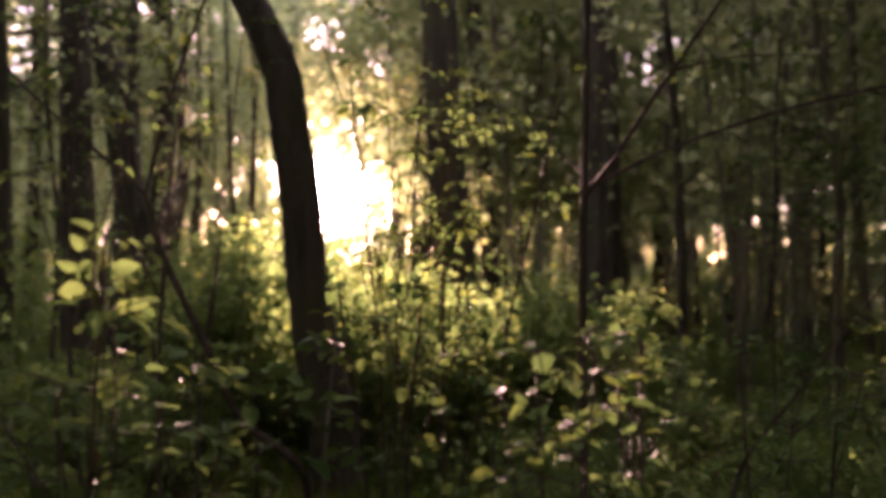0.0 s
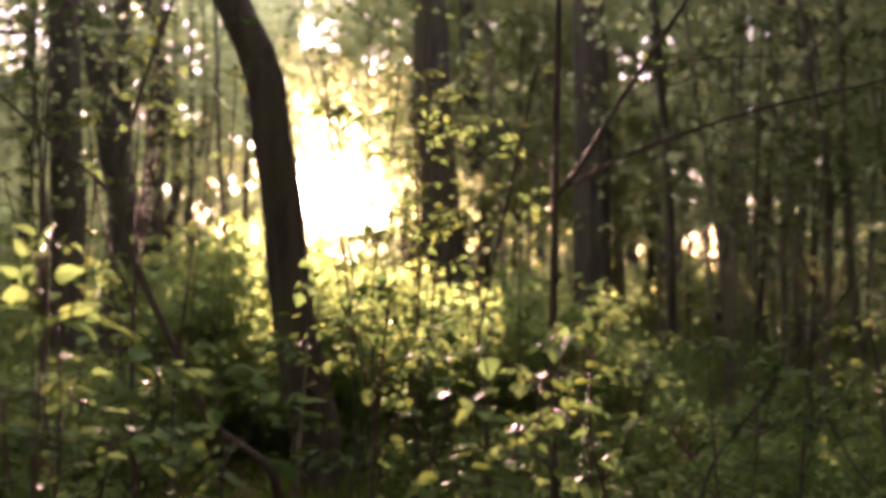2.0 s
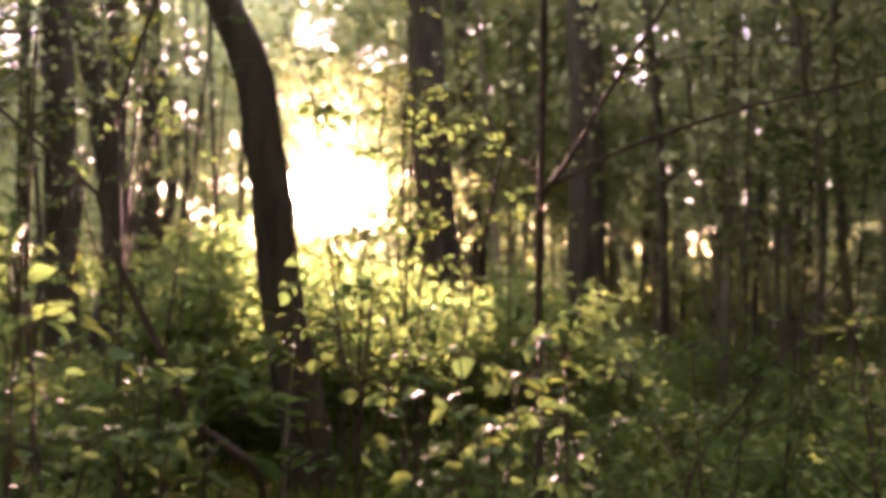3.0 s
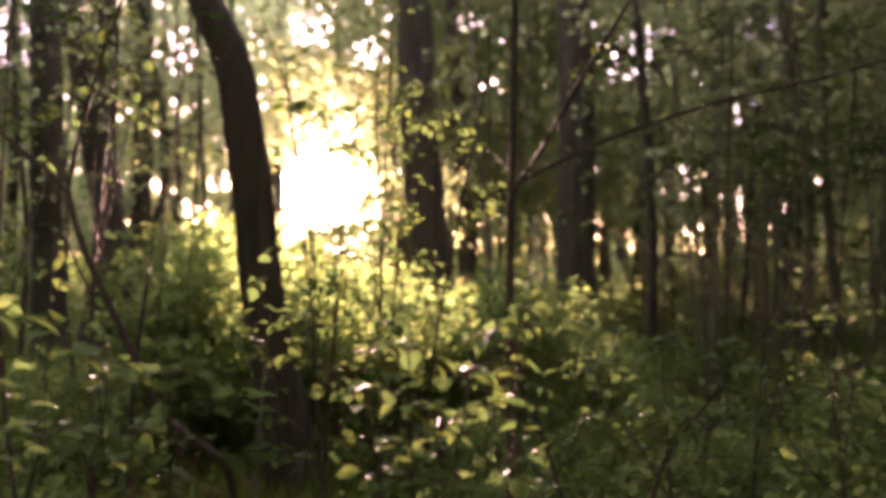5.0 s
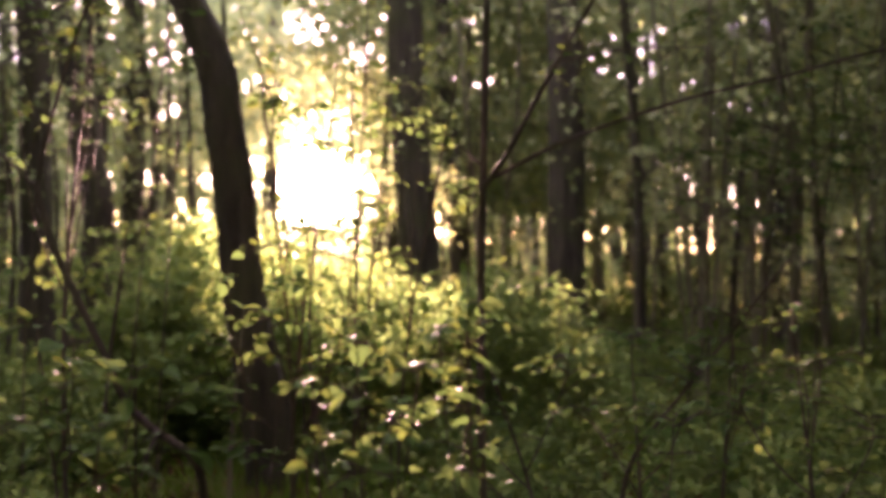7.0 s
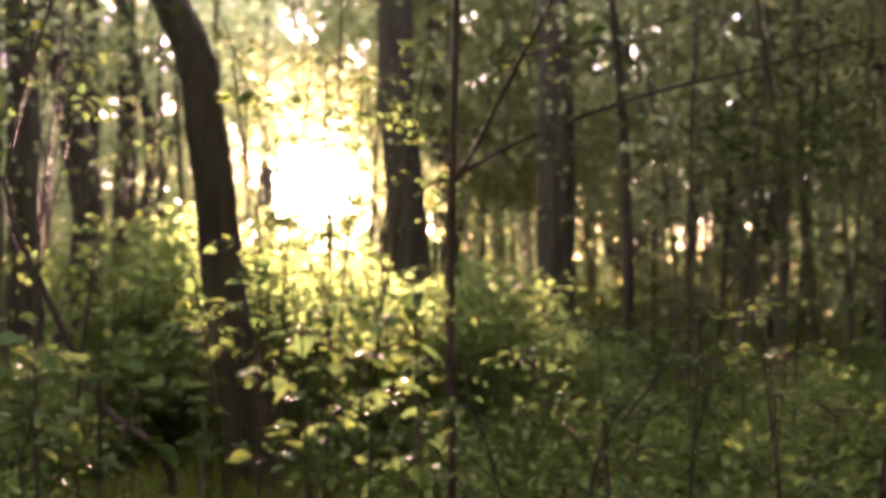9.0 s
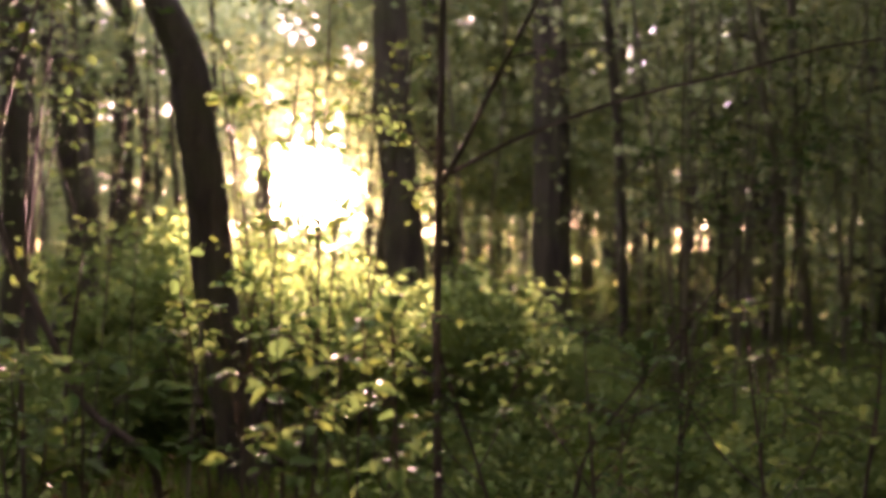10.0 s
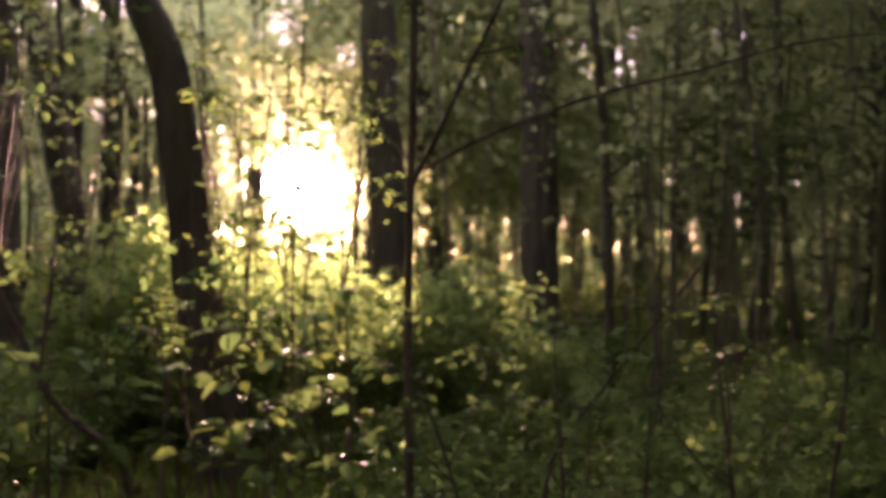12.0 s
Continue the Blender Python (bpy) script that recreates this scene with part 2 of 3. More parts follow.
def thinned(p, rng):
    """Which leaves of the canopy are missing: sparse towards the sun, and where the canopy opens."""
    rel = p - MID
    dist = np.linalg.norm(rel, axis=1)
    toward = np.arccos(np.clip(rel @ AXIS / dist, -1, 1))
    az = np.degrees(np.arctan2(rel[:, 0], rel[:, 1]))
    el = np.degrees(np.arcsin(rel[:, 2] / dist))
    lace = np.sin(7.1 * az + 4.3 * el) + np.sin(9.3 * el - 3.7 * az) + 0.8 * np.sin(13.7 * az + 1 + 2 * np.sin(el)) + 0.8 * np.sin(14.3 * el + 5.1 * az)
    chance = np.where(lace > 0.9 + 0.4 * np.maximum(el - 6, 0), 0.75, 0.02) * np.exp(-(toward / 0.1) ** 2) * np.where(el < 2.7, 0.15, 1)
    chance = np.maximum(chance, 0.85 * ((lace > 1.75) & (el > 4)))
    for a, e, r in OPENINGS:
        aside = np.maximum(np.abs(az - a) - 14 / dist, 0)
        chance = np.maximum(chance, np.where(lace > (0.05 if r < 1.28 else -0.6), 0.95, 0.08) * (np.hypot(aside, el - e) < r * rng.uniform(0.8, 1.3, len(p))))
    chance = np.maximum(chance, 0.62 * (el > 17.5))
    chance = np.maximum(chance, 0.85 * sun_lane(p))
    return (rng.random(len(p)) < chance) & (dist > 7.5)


# ---- ground ----
def floor_height(x, y):
    return 0.05 * np.sin(x * 0.9 + 1) * np.sin(y * 0.7) + 0.03 * np.sin(x * 2.3 + y * 1.7)


def ground():
    ax = np.concatenate([[-900, -300, -120], np.linspace(-60, 60, 121), [120, 300, 900]])
    ay = np.concatenate([[-300, -60, -20], np.linspace(-10, 90, 126), [150, 400, 1500]])
    gx, gy = np.meshgrid(ax, ay)
    fade = np.clip((95 - np.hypot(gx, gy)) / 40, 0, 1)
    v = np.stack([gx, gy, floor_height(gx, gy) * fade], -1).reshape(-1, 3)
    i, j = np.meshgrid(np.arange(len(ay) - 1), np.arange(len(ax) - 1), indexing="ij")
    a = i * len(ax) + j
    f = np.stack([a, a + 1, a + 1 + len(ax), a + len(ax)], -1).reshape(-1, 4)
    ob = new("ground", mesh_np("ground", v, f, FLOOR, True))
    tagged(ob, "forest floor of brown leaf litter and moss", "ground", kind="structure")


ground()


def grass():
    rng = np.random.default_rng(5)
    n = 90000
    y = 4.2 + 20 * rng.random(n) ** 2.0
    x = rng.uniform(-0.55, 0.6, n) * (y + 2)
    keep = np.sin(x * 1.1 + 2) + np.sin(y * 0.9 + x * 0.4) + rng.normal(0, 0.5, n) > 0.1
    x, y = x[keep], y[keep]
    n = len(x)
    z = floor_height(x, y)
    h, a = rng.uniform(0.05, 0.17, n), rng.uniform(0, 6.28, n)
    w = 0.006 + 0.0006 * y
    lean = rng.normal(0, 0.4, (n, 2)) * h[:, None]
    b1 = np.stack([x - np.cos(a) * w, y - np.sin(a) * w, z - 0.01], 1)
    b2 = np.stack([x + np.cos(a) * w, y + np.sin(a) * w, z - 0.01], 1)
    tip = np.stack([x + lean[:, 0], y + lean[:, 1], z + h], 1)
    v = np.stack([b1, b2, tip], 1).reshape(-1, 3)
    ob = new("grass", mesh_np("grass", v, np.arange(3 * n).reshape(-1, 3), GRASS))
    tagged(ob, "patches of short green grass on the forest floor", "grass", kind="stuff")


grass()


def litter():
    rng = np.random.default_rng(6)
    n = 16000
    y = 3.5 + 16 * rng.random(n) ** 1.5
    x = rng.uniform(-0.5, 0.56, n) * (y + 1.5)
    p = np.stack([x, y, floor_height(x, y) + rng.uniform(0.004, 0.03, n)], 1)
    v, f = leaf_cloud(p, rng.uniform(0.04, 0.08, n), rng, 0.35)
    ob = new("leaf_litter", mesh_np("leaf_litter", v, f, DRY))
    tagged(ob, "dry brown fallen leaves on the forest floor", "leaf litter", kind="stuff")


litter()


# ---- trees ----
def crown_leaves(tips, rng, per, spread, size, gap):
    pts = []
    for t in tips:
        m = max(4, int(per * rng.uniform(0.5, 1.5)))
        pts.append(t + rng.normal(0, 1, (m, 3)) * np.array([spread, spread, spread * 0.38]))
    p = np.vstack(pts)
    p = p[p[:, 2] > 0.15]
    drop = open_to_sun(p, gap * rng.uniform(0.8, 1.2, len(p))) & (rng.random(len(p)) < 0.99)
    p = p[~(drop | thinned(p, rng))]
    return leaf_cloud(p, rng.uniform(0.7, 1.25, len(p)) * size, rng)


def forest_tree(name, line, radii, limbs, per, spread, size, label, group="", sides=9, low=0.25, reach=1.6, gap=1.0, seed=0, bark=BARK):
    """Tapered trunk along line (world points), limbs with leaf clumps."""
    rng = np.random.default_rng(seed)
    line = np.asarray(line, float)
    base = line[0].copy()
    root = thing(name, base, label, "tree", group)
    rel = line - base
    pts, rad = list(rel), list(radii)
    pts[0] = pts[0] - [0, 0, 0.1]
    v, f = tube(pts, rad, sides * 2 if sides > 12 else sides, 0.04, seed, 24 if sides > 12 else 8)
    part("trunk", mesh_np("trunk", v, f, bark, True), root)
    full = smooth_line(np.column_stack([rel, radii]), 8)
    tips = []
    for number in range(limbs):
        k = int(len(full) * rng.uniform(low, 0.97))
        k = min(k, len(full) - 1)
        start, r = full[k, :3], full[k, 3]
        a = rng.uniform(0, 6.28)
        ln = reach * rng.uniform(0.5, 1.3)
        out = np.array([math.cos(a), math.sin(a), 0])
        p1 = start + out * ln * 0.5 + [0, 0, ln * rng.uniform(0.05, 0.35)]
        p2 = start + out * ln + rng.normal(0, 0.15 * ln, 3) + [0, 0, ln * rng.uniform(0.0, 0.5)]
        if (number < 4 or base[1] < 24) and not open_to_sun(np.array([p1, p2]) + base, gap * 1.1).any():
            part("limb", mesh_np("limb", *tube([start, p1, p2], [r * 0.4, r * 0.25, 0.006], 5, 0.03, seed, 3), BARK, True), root)
        tips += [p1 + rng.normal(0, 0.2, 3), p2, (p1 + p2) / 2 + rng.normal(0, 0.25, 3)]
    if tips and per:
        v, f = crown_leaves([t + base for t in tips], rng, per, spread, size, gap)
        part("crown", mesh_np("crown", v - base, f, LEAF_FAR), root)
    return root


# large trunks near the camera's line
forest_tree("leaning_tree", [(-0.595, 6.3, -0.179), (-0.636, 6.25, 0.334), (-0.735, 6.2, 0.862), (-0.805, 6.2, 1.401), (-0.826, 6.2, 1.67), (-0.883, 6.2, 2.058), (-0.947, 6.2, 2.443), (-1.109, 6.2, 2.832), (-1.75, 6.3, 4.2), (-2.3, 6.4, 7.5), (-2.5, 6.6, 11)],
            [0.165, 0.14, 0.125, 0.118, 0.117, 0.114, 0.108, 0.1, 0.09, 0.06, 0.02], 10, 40, 0.4, 0.09,
            "leaning grey-brown tree trunk, dark against the sun", sides=18, low=0.8, seed=11)
forest_tree("tall_tree", [(1.965, 13.0, -0.253), (1.928, 13.0, 1.599), (1.926, 13.0, 3.53), (1.881, 13.0, 4.987), (1.9, 13.1, 9), (2.0, 13.3, 14)],
            [0.26, 0.225, 0.21, 0.19, 0.12, 0.03], 14, 60, 0.5, 0.1, "tall straight dark tree trunk with rough bark", sides=18, low=0.64, seed=12)
forest_tree("tall_tree", [(0.272, 13.0, -0.184), (0.148, 13.0, 1.255), (-0.004, 13.0, 3.321), (-0.053, 13.0, 4.567), (-0.095, 13.0, 5.401), (-0.4, 13.2, 9), (-0.3, 13.2, 14)],
            [0.27, 0.24, 0.215, 0.21, 0.2, 0.12, 0.03], 14, 60, 0.5, 0.1, "tall dark tree trunk leaning a little", sides=18, low=0.64, seed=13)
forest_tree("slender_tree", [(0.802, 15.0, -0.247), (0.645, 15.0, 1.493), (0.518, 15.0, 3.48), (0.431, 15.0, 5.078), (0.4, 15.2, 9), (0.5, 15.2, 12)],
            [0.15, 0.125, 0.115, 0.105, 0.06, 0.02], 12, 50, 0.5, 0.1, "slender dark tree beside a thicker trunk", sides=14, low=0.62, seed=14)
forest_tree("tall_tree", [(-3.73, 11.0, -0.078), (-3.769, 11.0, 1.777), (-3.794, 11.0, 3.237), (-3.84, 11.0, 4.472), (-4.0, 11.2, 9), (-4.1, 11.2, 13)],
            [0.2, 0.165, 0.155, 0.145, 0.09, 0.02], 14, 50, 0.5, 0.1, "dark upright tree trunk in the shade", sides=16, low=0.64, seed=15)
forest_tree("tall_tree", [(-3.812, 12.5, -0.063), (-3.594, 12.5, 1.65), (-3.721, 12.5, 2.577), (-3.832, 12.5, 3.308), (-4.025, 12.5, 4.175), (-4.218, 12.5, 4.911), (-4.6, 12.6, 8), (-5, 12.6, 13)],
            [0.26, 0.19, 0.185, 0.18, 0.165, 0.15, 0.1, 0.03], 14, 50, 0.5, 0.1, "crooked dark tree trunk leaning sideways", sides=16, low=0.74, seed=16)
forest_tree("slender_tree", [(-3.267, 8.0, 0.116), (-3.283, 8.0, 1.633), (-3.322, 8.0, 2.909), (-3.356, 8.0, 3.679), (-3.4, 8, 6), (-3.5, 8.2, 9)],
            [0.07, 0.055, 0.05, 0.045, 0.03, 0.01], 8, 40, 0.35, 0.09, "thin dark young tree", sides=10, low=0.3, seed=17)
forest_tree("slender_tree", [(-4.702, 18.0, -0.261), (-4.6, 18.0, 1.683), (-4.358, 18.0, 2.682), (-4.423, 18.0, 3.979), (-4.647, 18.0, 4.992), (-4.881, 18.0, 5.835), (-5.6, 18, 8), (-6, 18, 11)],
            [0.1, 0.085, 0.08, 0.075, 0.07, 0.065, 0.04, 0.01], 10, 60, 0.5, 0.11, "thin crooked young tree among the trunks", sides=10, low=0.35, seed=18)
forest_tree("tall_tree", [(-3.6, 26.0, -0.935), (-3.642, 26.0, 3.731), (-3.683, 26.0, 7.876), (-3.9, 26, 14), (-3.9, 26, 18)], [0.07, 0.06, 0.05, 0.04, 0.02], 12, 50, 0.7, 0.14,
            "slim dark tree trunk deep in the wood", sides=12, low=0.45, seed=19)
forest_tree("tall_tree", [(6.828, 24.0, -0.771), (6.801, 24.0, 3.545), (6.72, 24.0, 7.38), (6.4, 24, 13), (6.5, 24, 17)], [0.2, 0.17, 0.15, 0.1, 0.03], 12, 60, 0.6, 0.14,
            "straight dark tree trunk deep in the wood", sides=12, low=0.45, seed=20)
forest_tree("tall_tree", [(6.877, 20.0, -0.434), (6.577, 20.0, 2.315), (6.401, 20.0, 4.759), (6.285, 20.0, 6.681), (5.8, 20, 12), (6, 20, 15)], [0.16, 0.14, 0.12, 0.11, 0.07, 0.02], 12, 60, 0.6, 0.13,
            "slender dark tree trunk leaning a little", sides=12, low=0.45, seed=21)

for x, y, k in ((-1.9, 40, 26), (-6.2, 41, 27), (-7.6, 50, 28), (-2.6, 51, 29), (-7.2, 46, 30)):
    forest_tree("tall_tree", [(x, y, 0), (x + 0.2, y, 6), (x - 0.1, y, 12), (x, y, 18)], [0.13, 0.11, 0.07, 0.02], 26, 110, 0.75, 0.22,
                "tall woodland tree standing against the bright sky", sides=10, low=0.4, reach=3.3, seed=k)
for x, y, k in ((-6.4, 16.5, 22), (-4.6, 15.5, 23), (-5.4, 17.6, 24), (3.4, 17, 25)):
    forest_tree("tall_tree", [(x, y, 0), (x + 0.1, y, 4), (x + 0.05, y, 8), (x, y, 12)], [0.11, 0.09, 0.06, 0.02], 24, 90, 0.55, 0.13,
                "woodland tree with a low leafy crown", sides=10, low=0.26, reach=1.9, seed=k)

for x, y, k in ((-3.2, 17.5, 31), (-0.3, 16.4, 32), (0.8, 17.2, 33), (2.3, 15.6, 34), (1.6, 19.2, 35)):
    forest_tree("tall_tree", [(x, y, 0), (x + 0.1, y, 4), (x - 0.05, y, 8), (x, y, 12)], [0.05, 0.042, 0.03, 0.012], 34, 100, 0.55, 0.12,
                "woodland tree with a low leafy crown", sides=10, low=0.2, reach=1.9, seed=k)
for x, y, k in ((8.6, 19, 36), (6.1, 18, 37), (9.6, 22, 38), (4.4, 21, 39), (7.4, 25, 40)):
    forest_tree("tall_tree", [(x, y, 0), (x + 0.1, y, 5), (x - 0.05, y, 10), (x, y, 14)], [0.1, 0.08, 0.05, 0.015], 40, 120, 0.6, 0.14,
                "tall shady tree with a dense green crown", sides=10, low=0.35, reach=2.4, seed=k)

# bare pole-like young trees standing between the large trunks
rng = np.random.default_rng(303)
for i in range(58):
    y = rng.uniform(9.5, 26)
    x = rng.uniform(0.06, 0.5) * (y + 1.5) if i % 4 else rng.uniform(-0.42, -0.14) * (y + 1.5)
    h, r = rng.uniform(6, 10), rng.uniform(0.014, 0.055)
    lean, kink = rng.normal(0, 0.045) * h, rng.normal(0, 0.12)
    forest_tree("pole_tree", [(x, y, float(floor_height(x, y))), (x + lean * 0.2 + kink, y, h * 0.25), (x + lean * 0.5 - kink * 0.5, y, h * 0.5), (x + lean, y, h)], [r * 1.1, r, r * 0.8, 0.006], 7, 30, 0.35, 0.1,
                "pale slender pole of a young tree" if i % 2 else "dark slender pole of a young tree", "pole trees", sides=8, low=0.3, reach=0.9, seed=900 + i, bark=BARK_PALE if i % 2 else BARK)

rng = np.random.default_rng(304)
for i in range(22):
    y = rng.uniform(8.5, 13)
    x = rng.uniform(0.26, 0.46) * (y + 0.5)
    h, r = rng.uniform(4, 8), rng.uniform(0.008, 0.024)
    lean, kink = rng.normal(0, 0.06) * h, rng.normal(0, 0.06)
    forest_tree("pole_tree", [(x, y, float(floor_height(x, y))), (x + lean * 0.2 + kink, y, h * 0.25), (x + lean * 0.5 - kink * 0.5, y, h * 0.5), (x + lean, y, h)], [r * 1.1, r, r * 0.8, 0.005], 4, 20, 0.3, 0.08,
                "pale slender pole of a young tree", "pole trees", sides=7, low=0.4, reach=0.7, seed=960 + i, bark=BARK_PALE)

# the wood behind: many trees with real trunks and loose crowns
rng = np.random.default_rng(77)
spots = []
tries = 0
while len(spots) < 105 and tries < 9000:
    tries += 1
    y = 17 + 43 * rng.random() ** 0.8
    x = rng.uniform(-0.5, 0.53) * (y + 3)
    if all(math.hypot(x - a, y - b) > 1.7 for a, b in spots):
        way = np.array([[x, y, 1.25 + (y * math.tan(SUN_EL))]])
        if not open_to_sun(way, 1.35)[0]:
            spots.append((x, y))
for i, (x, y) in enumerate(spots):
    thin = rng.random() < 0.55
    r = rng.uniform(0.035, 0.08) if thin else rng.uniform(0.1, 0.2)
    h = rng.uniform(8, 12) if thin else rng.uniform(13, 18)
    bend = rng.normal(0, 0.035 if thin else 0.02, 2) * h
    mid = rng.normal(0, 0.012, 2) * h
    line = [(x, y, float(floor_height(x, y))), (x + bend[0] * 0.3 + mid[0], y + bend[1] * 0.3, h * 0.33), (x + bend[0] * 0.65 - mid[1], y + bend[1] * 0.65, h * 0.66), (x + bend[0], y + bend[1], h)]
    size = 0.13 + 0.0038 * (y - 17)
    forest_tree("young_tree" if thin else "tall_tree", line, [r * 1.15, r * 0.9, r * 0.6, 0.015], 13 if thin else 16, 100, 0.6, size,
                "thin young tree with fresh green leaves" if thin else "tall woodland tree with dark trunk and green leaves",
                "trees of the wood", sides=7, low=0.27 if thin else 0.3, reach=1.5 if thin else 2.2, seed=100 + i)

# understory trees between the tall trunks
rng = np.random.default_rng(201)
for i in range(46):
    y = 13.8 + 14 * rng.random()
    x = rng.uniform(-0.48, 0.52) * (y + 2)
    if open_to_sun(np.array([[x, y, 1.25 + y * math.tan(SUN_EL)]]), 1.2)[0]:
        continue
    h = rng.uniform(4, 8.5)
    bend = rng.normal(0, 0.06, 2) * h
    line = [(x, y, float(floor_height(x, y))), (x + bend[0] * 0.2, y + bend[1] * 0.2, h * 0.4), (x + bend[0] * 0.6, y + bend[1] * 0.6, h * 0.75), (x + bend[0], y + bend[1], h)]
    r = rng.uniform(0.02, 0.045)
    forest_tree("understory_tree", line, [r, r * 0.8, r * 0.5, 0.006], 15, 70, 0.42, 0.115, "slim understory tree with loose fresh green leaves", "understory", sides=7, low=0.1,
                reach=1.4, seed=500 + i)


def far_woods():
    rng = np.random.default_rng(9)
    n = 150000
    y = rng.uniform(58, 74, n)
    x = rng.uniform(-0.56, 0.58, n) * (y + 3)
    z = np.where(rng.random(n) < 0.6, np.abs(rng.normal(0, 1, n)) * 6.0 + rng.random(n) * 0.8, rng.uniform(5, 24, n))
    clump = np.sin(x * 0.8 + 3 * np.sin(y * 0.3)) + np.sin(z * 1.3 + x * 0.5) + np.sin(x * 2.1 + z * 0.9)
    keep = (clump > -0.9) | (z < 3.0)
    p = np.stack([x, y, z], 1)[keep]
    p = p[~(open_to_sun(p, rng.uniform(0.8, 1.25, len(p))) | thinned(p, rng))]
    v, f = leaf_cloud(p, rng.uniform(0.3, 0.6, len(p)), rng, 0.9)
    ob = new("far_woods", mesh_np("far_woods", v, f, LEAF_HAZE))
    tagged(ob, "distant green woods closing the view", "woods", kind="stuff")


far_woods()


def unseen_shade_leaves():
    """Unseen leaves added behind, beside and above the camera to shut out the sky there."""
    rng = np.random.default_rng(10)
    n = 110000
    turn, dist = rng.uniform(radians(-150), radians(150), n), rng.uniform(9, 26, n)
    turn += math.pi
    z = rng.uniform(0.2, 15, n)
    p = np.stack([dist * np.sin(turn), dist * np.cos(turn), z], 1)
    clear = (p[:, 1] > 3) & (np.abs(p[:, 0]) < 0.62 * p[:, 1] + 4)
    # loose leaf layers added overhead, out of view, to darken the ground and sides
    roof = np.stack([rng.uniform(-18, 18, 18000), rng.uniform(-18, 8, 18000), rng.uniform(8.5, 14, 18000)], 1)
    shade = np.stack([rng.uniform(2.5, 22, 14000), rng.uniform(7, 26, 14000), rng.uniform(0, 4, 14000)], 1)
    shade[:, 2] += np.maximum(9, 2 + 0.36 * shade[:, 1])
    left = np.stack([rng.uniform(-22, -0.8, 6000), rng.uniform(3, 22, 6000), rng.uniform(0, 4, 6000)], 1)
    left[:, 2] += np.maximum(7, 2 + 0.36 * left[:, 1])
    over = np.stack([rng.uniform(0.6, 14, 9000), rng.uniform(0, 8.5, 9000), rng.uniform(6.5, 10, 9000)], 1)
    p = np.vstack([p[~clear], roof, shade, left, over])
    v, f = leaf_cloud(p, rng.uniform(0.4, 0.8, len(p)), rng, 0.9)
    ob = new("unseen_shade_leaves", mesh_np("unseen_shade_leaves", v, f, LEAF_FAR))
    tagged(ob, "unseen leaves added around and overhead to block sky light", "woods", kind="stuff")


unseen_shade_leaves()


# ---- undergrowth shrubs ----
def undergrowth(x, y, h, w, leaves, size, seed):
    rng = np.random.default_rng(seed)
    z = float(floor_height(x, y))
    root = thing("shrub", (x, y, z), "leafy green undergrowth shrub on the forest floor", "shrub", "undergrowth")
    tips = []
    for _ in range(5 if y < 13 else 4):
        a, ln = rng.uniform(0, 6.28), rng.uniform(0.25, 1.0)
        top = np.array([math.cos(a) * w * ln, math.sin(a) * w * ln, h * rng.uniform(0.5, 1.0)])
        mid = top * [0.35, 0.35, 0.55] + rng.normal(0, 0.04, 3)
        part("stem", mesh_np("stem", *tube([(0, 0, -0.05), mid, top], [0.0045, 0.003, 0.0015], 5, 0.04, seed, 4), BARK_TWIG, True), root)
        for s in np.linspace(0.12, 1.05, 8):
            tips.append((1 - s) * mid * s + top * s + rng.normal(0, 0.07 * w, 3))
    tips = np.array(tips)
    p = tips[rng.integers(0, len(tips), leaves)] + rng.normal(0, 1, (leaves, 3)) * np.array([0.17, 0.17, 0.1]) * w * 1.2
    p = p[p[:, 2] > 0.03]
    inside = open_to_sun(p + [x, y, z], 0.9) & (rng.random(len(p)) < 0.9)
    v, f = leaf_cloud(p[~inside], rng.uniform(0.7, 1.25, (~inside).sum()) * size, rng, 0.5, y < 12)
    part("foliage", mesh_np("foliage", v, f, LEAF_MID), root)


rng = np.random.default_rng(31)
for i in range(150):
    y = 5.8 + 25 * rng.random() ** 1.3
    x = rng.uniform(-0.5, 0.56) * (y + 1.5)
    h = rng.uniform(0.5, 1.2) if y < 7.5 else rng.uniform(0.7, 2.0)
    if y < 9.5 and 0.9 < x < 3.4 or y < 6.6 and -1.9 < x < 0.6:
        continue
    if 7.5 < y < 16 and -1.5 < x < 3:
        h = min(h, 0.95)
    if y < 14 and 1.4 < x < 6:
        h *= 0.5
    if y < 12.6 and abs(x - 0.29 + 0.325 * y) < 0.75:
        h = min(h, 0.5)
    undergrowth(x, y, h, rng.uniform(0.45, 0.9), int(rng.uniform(800, 1300)), 0.05 + 0.002 * y, 400 + i)
for i in range(70):
    y = 3.9 + 6.5 * rng.random()
    x = rng.uniform(-0.42, 0.5) * (y + 1.5) + 0.3
    if 6.2 < y < 8.6 and 0.9 < x < 3.2 or y < 6.3 and -1.3 < x < 0.3:
        continue
    undergrowth(x, y, rng.uniform(0.25, 0.6), rng.uniform(0.3, 0.55), int(rng.uniform(420, 700)), 0.052, 700 + i)
for i in range(14):
    y = rng.uniform(9.2, 12)
    x = rng.uniform(0.5, 5.5)
    undergrowth(x, y, 0.9 if x < 1.8 else 0.45, rng.uniform(0.5, 0.9), 1000, 0.06, 800 + i)
for i, (x, y, h) in enumerate(((-1.5, 9, 1.6), (-1.9, 10.5, 1.75), (-2.2, 11.2, 1.75), (-0.6, 8.2, 1.3), (0.2, 8.5, 1.25))):
    undergrowth(x, y, h, 0.75, 1500, 0.075, 380 + i)
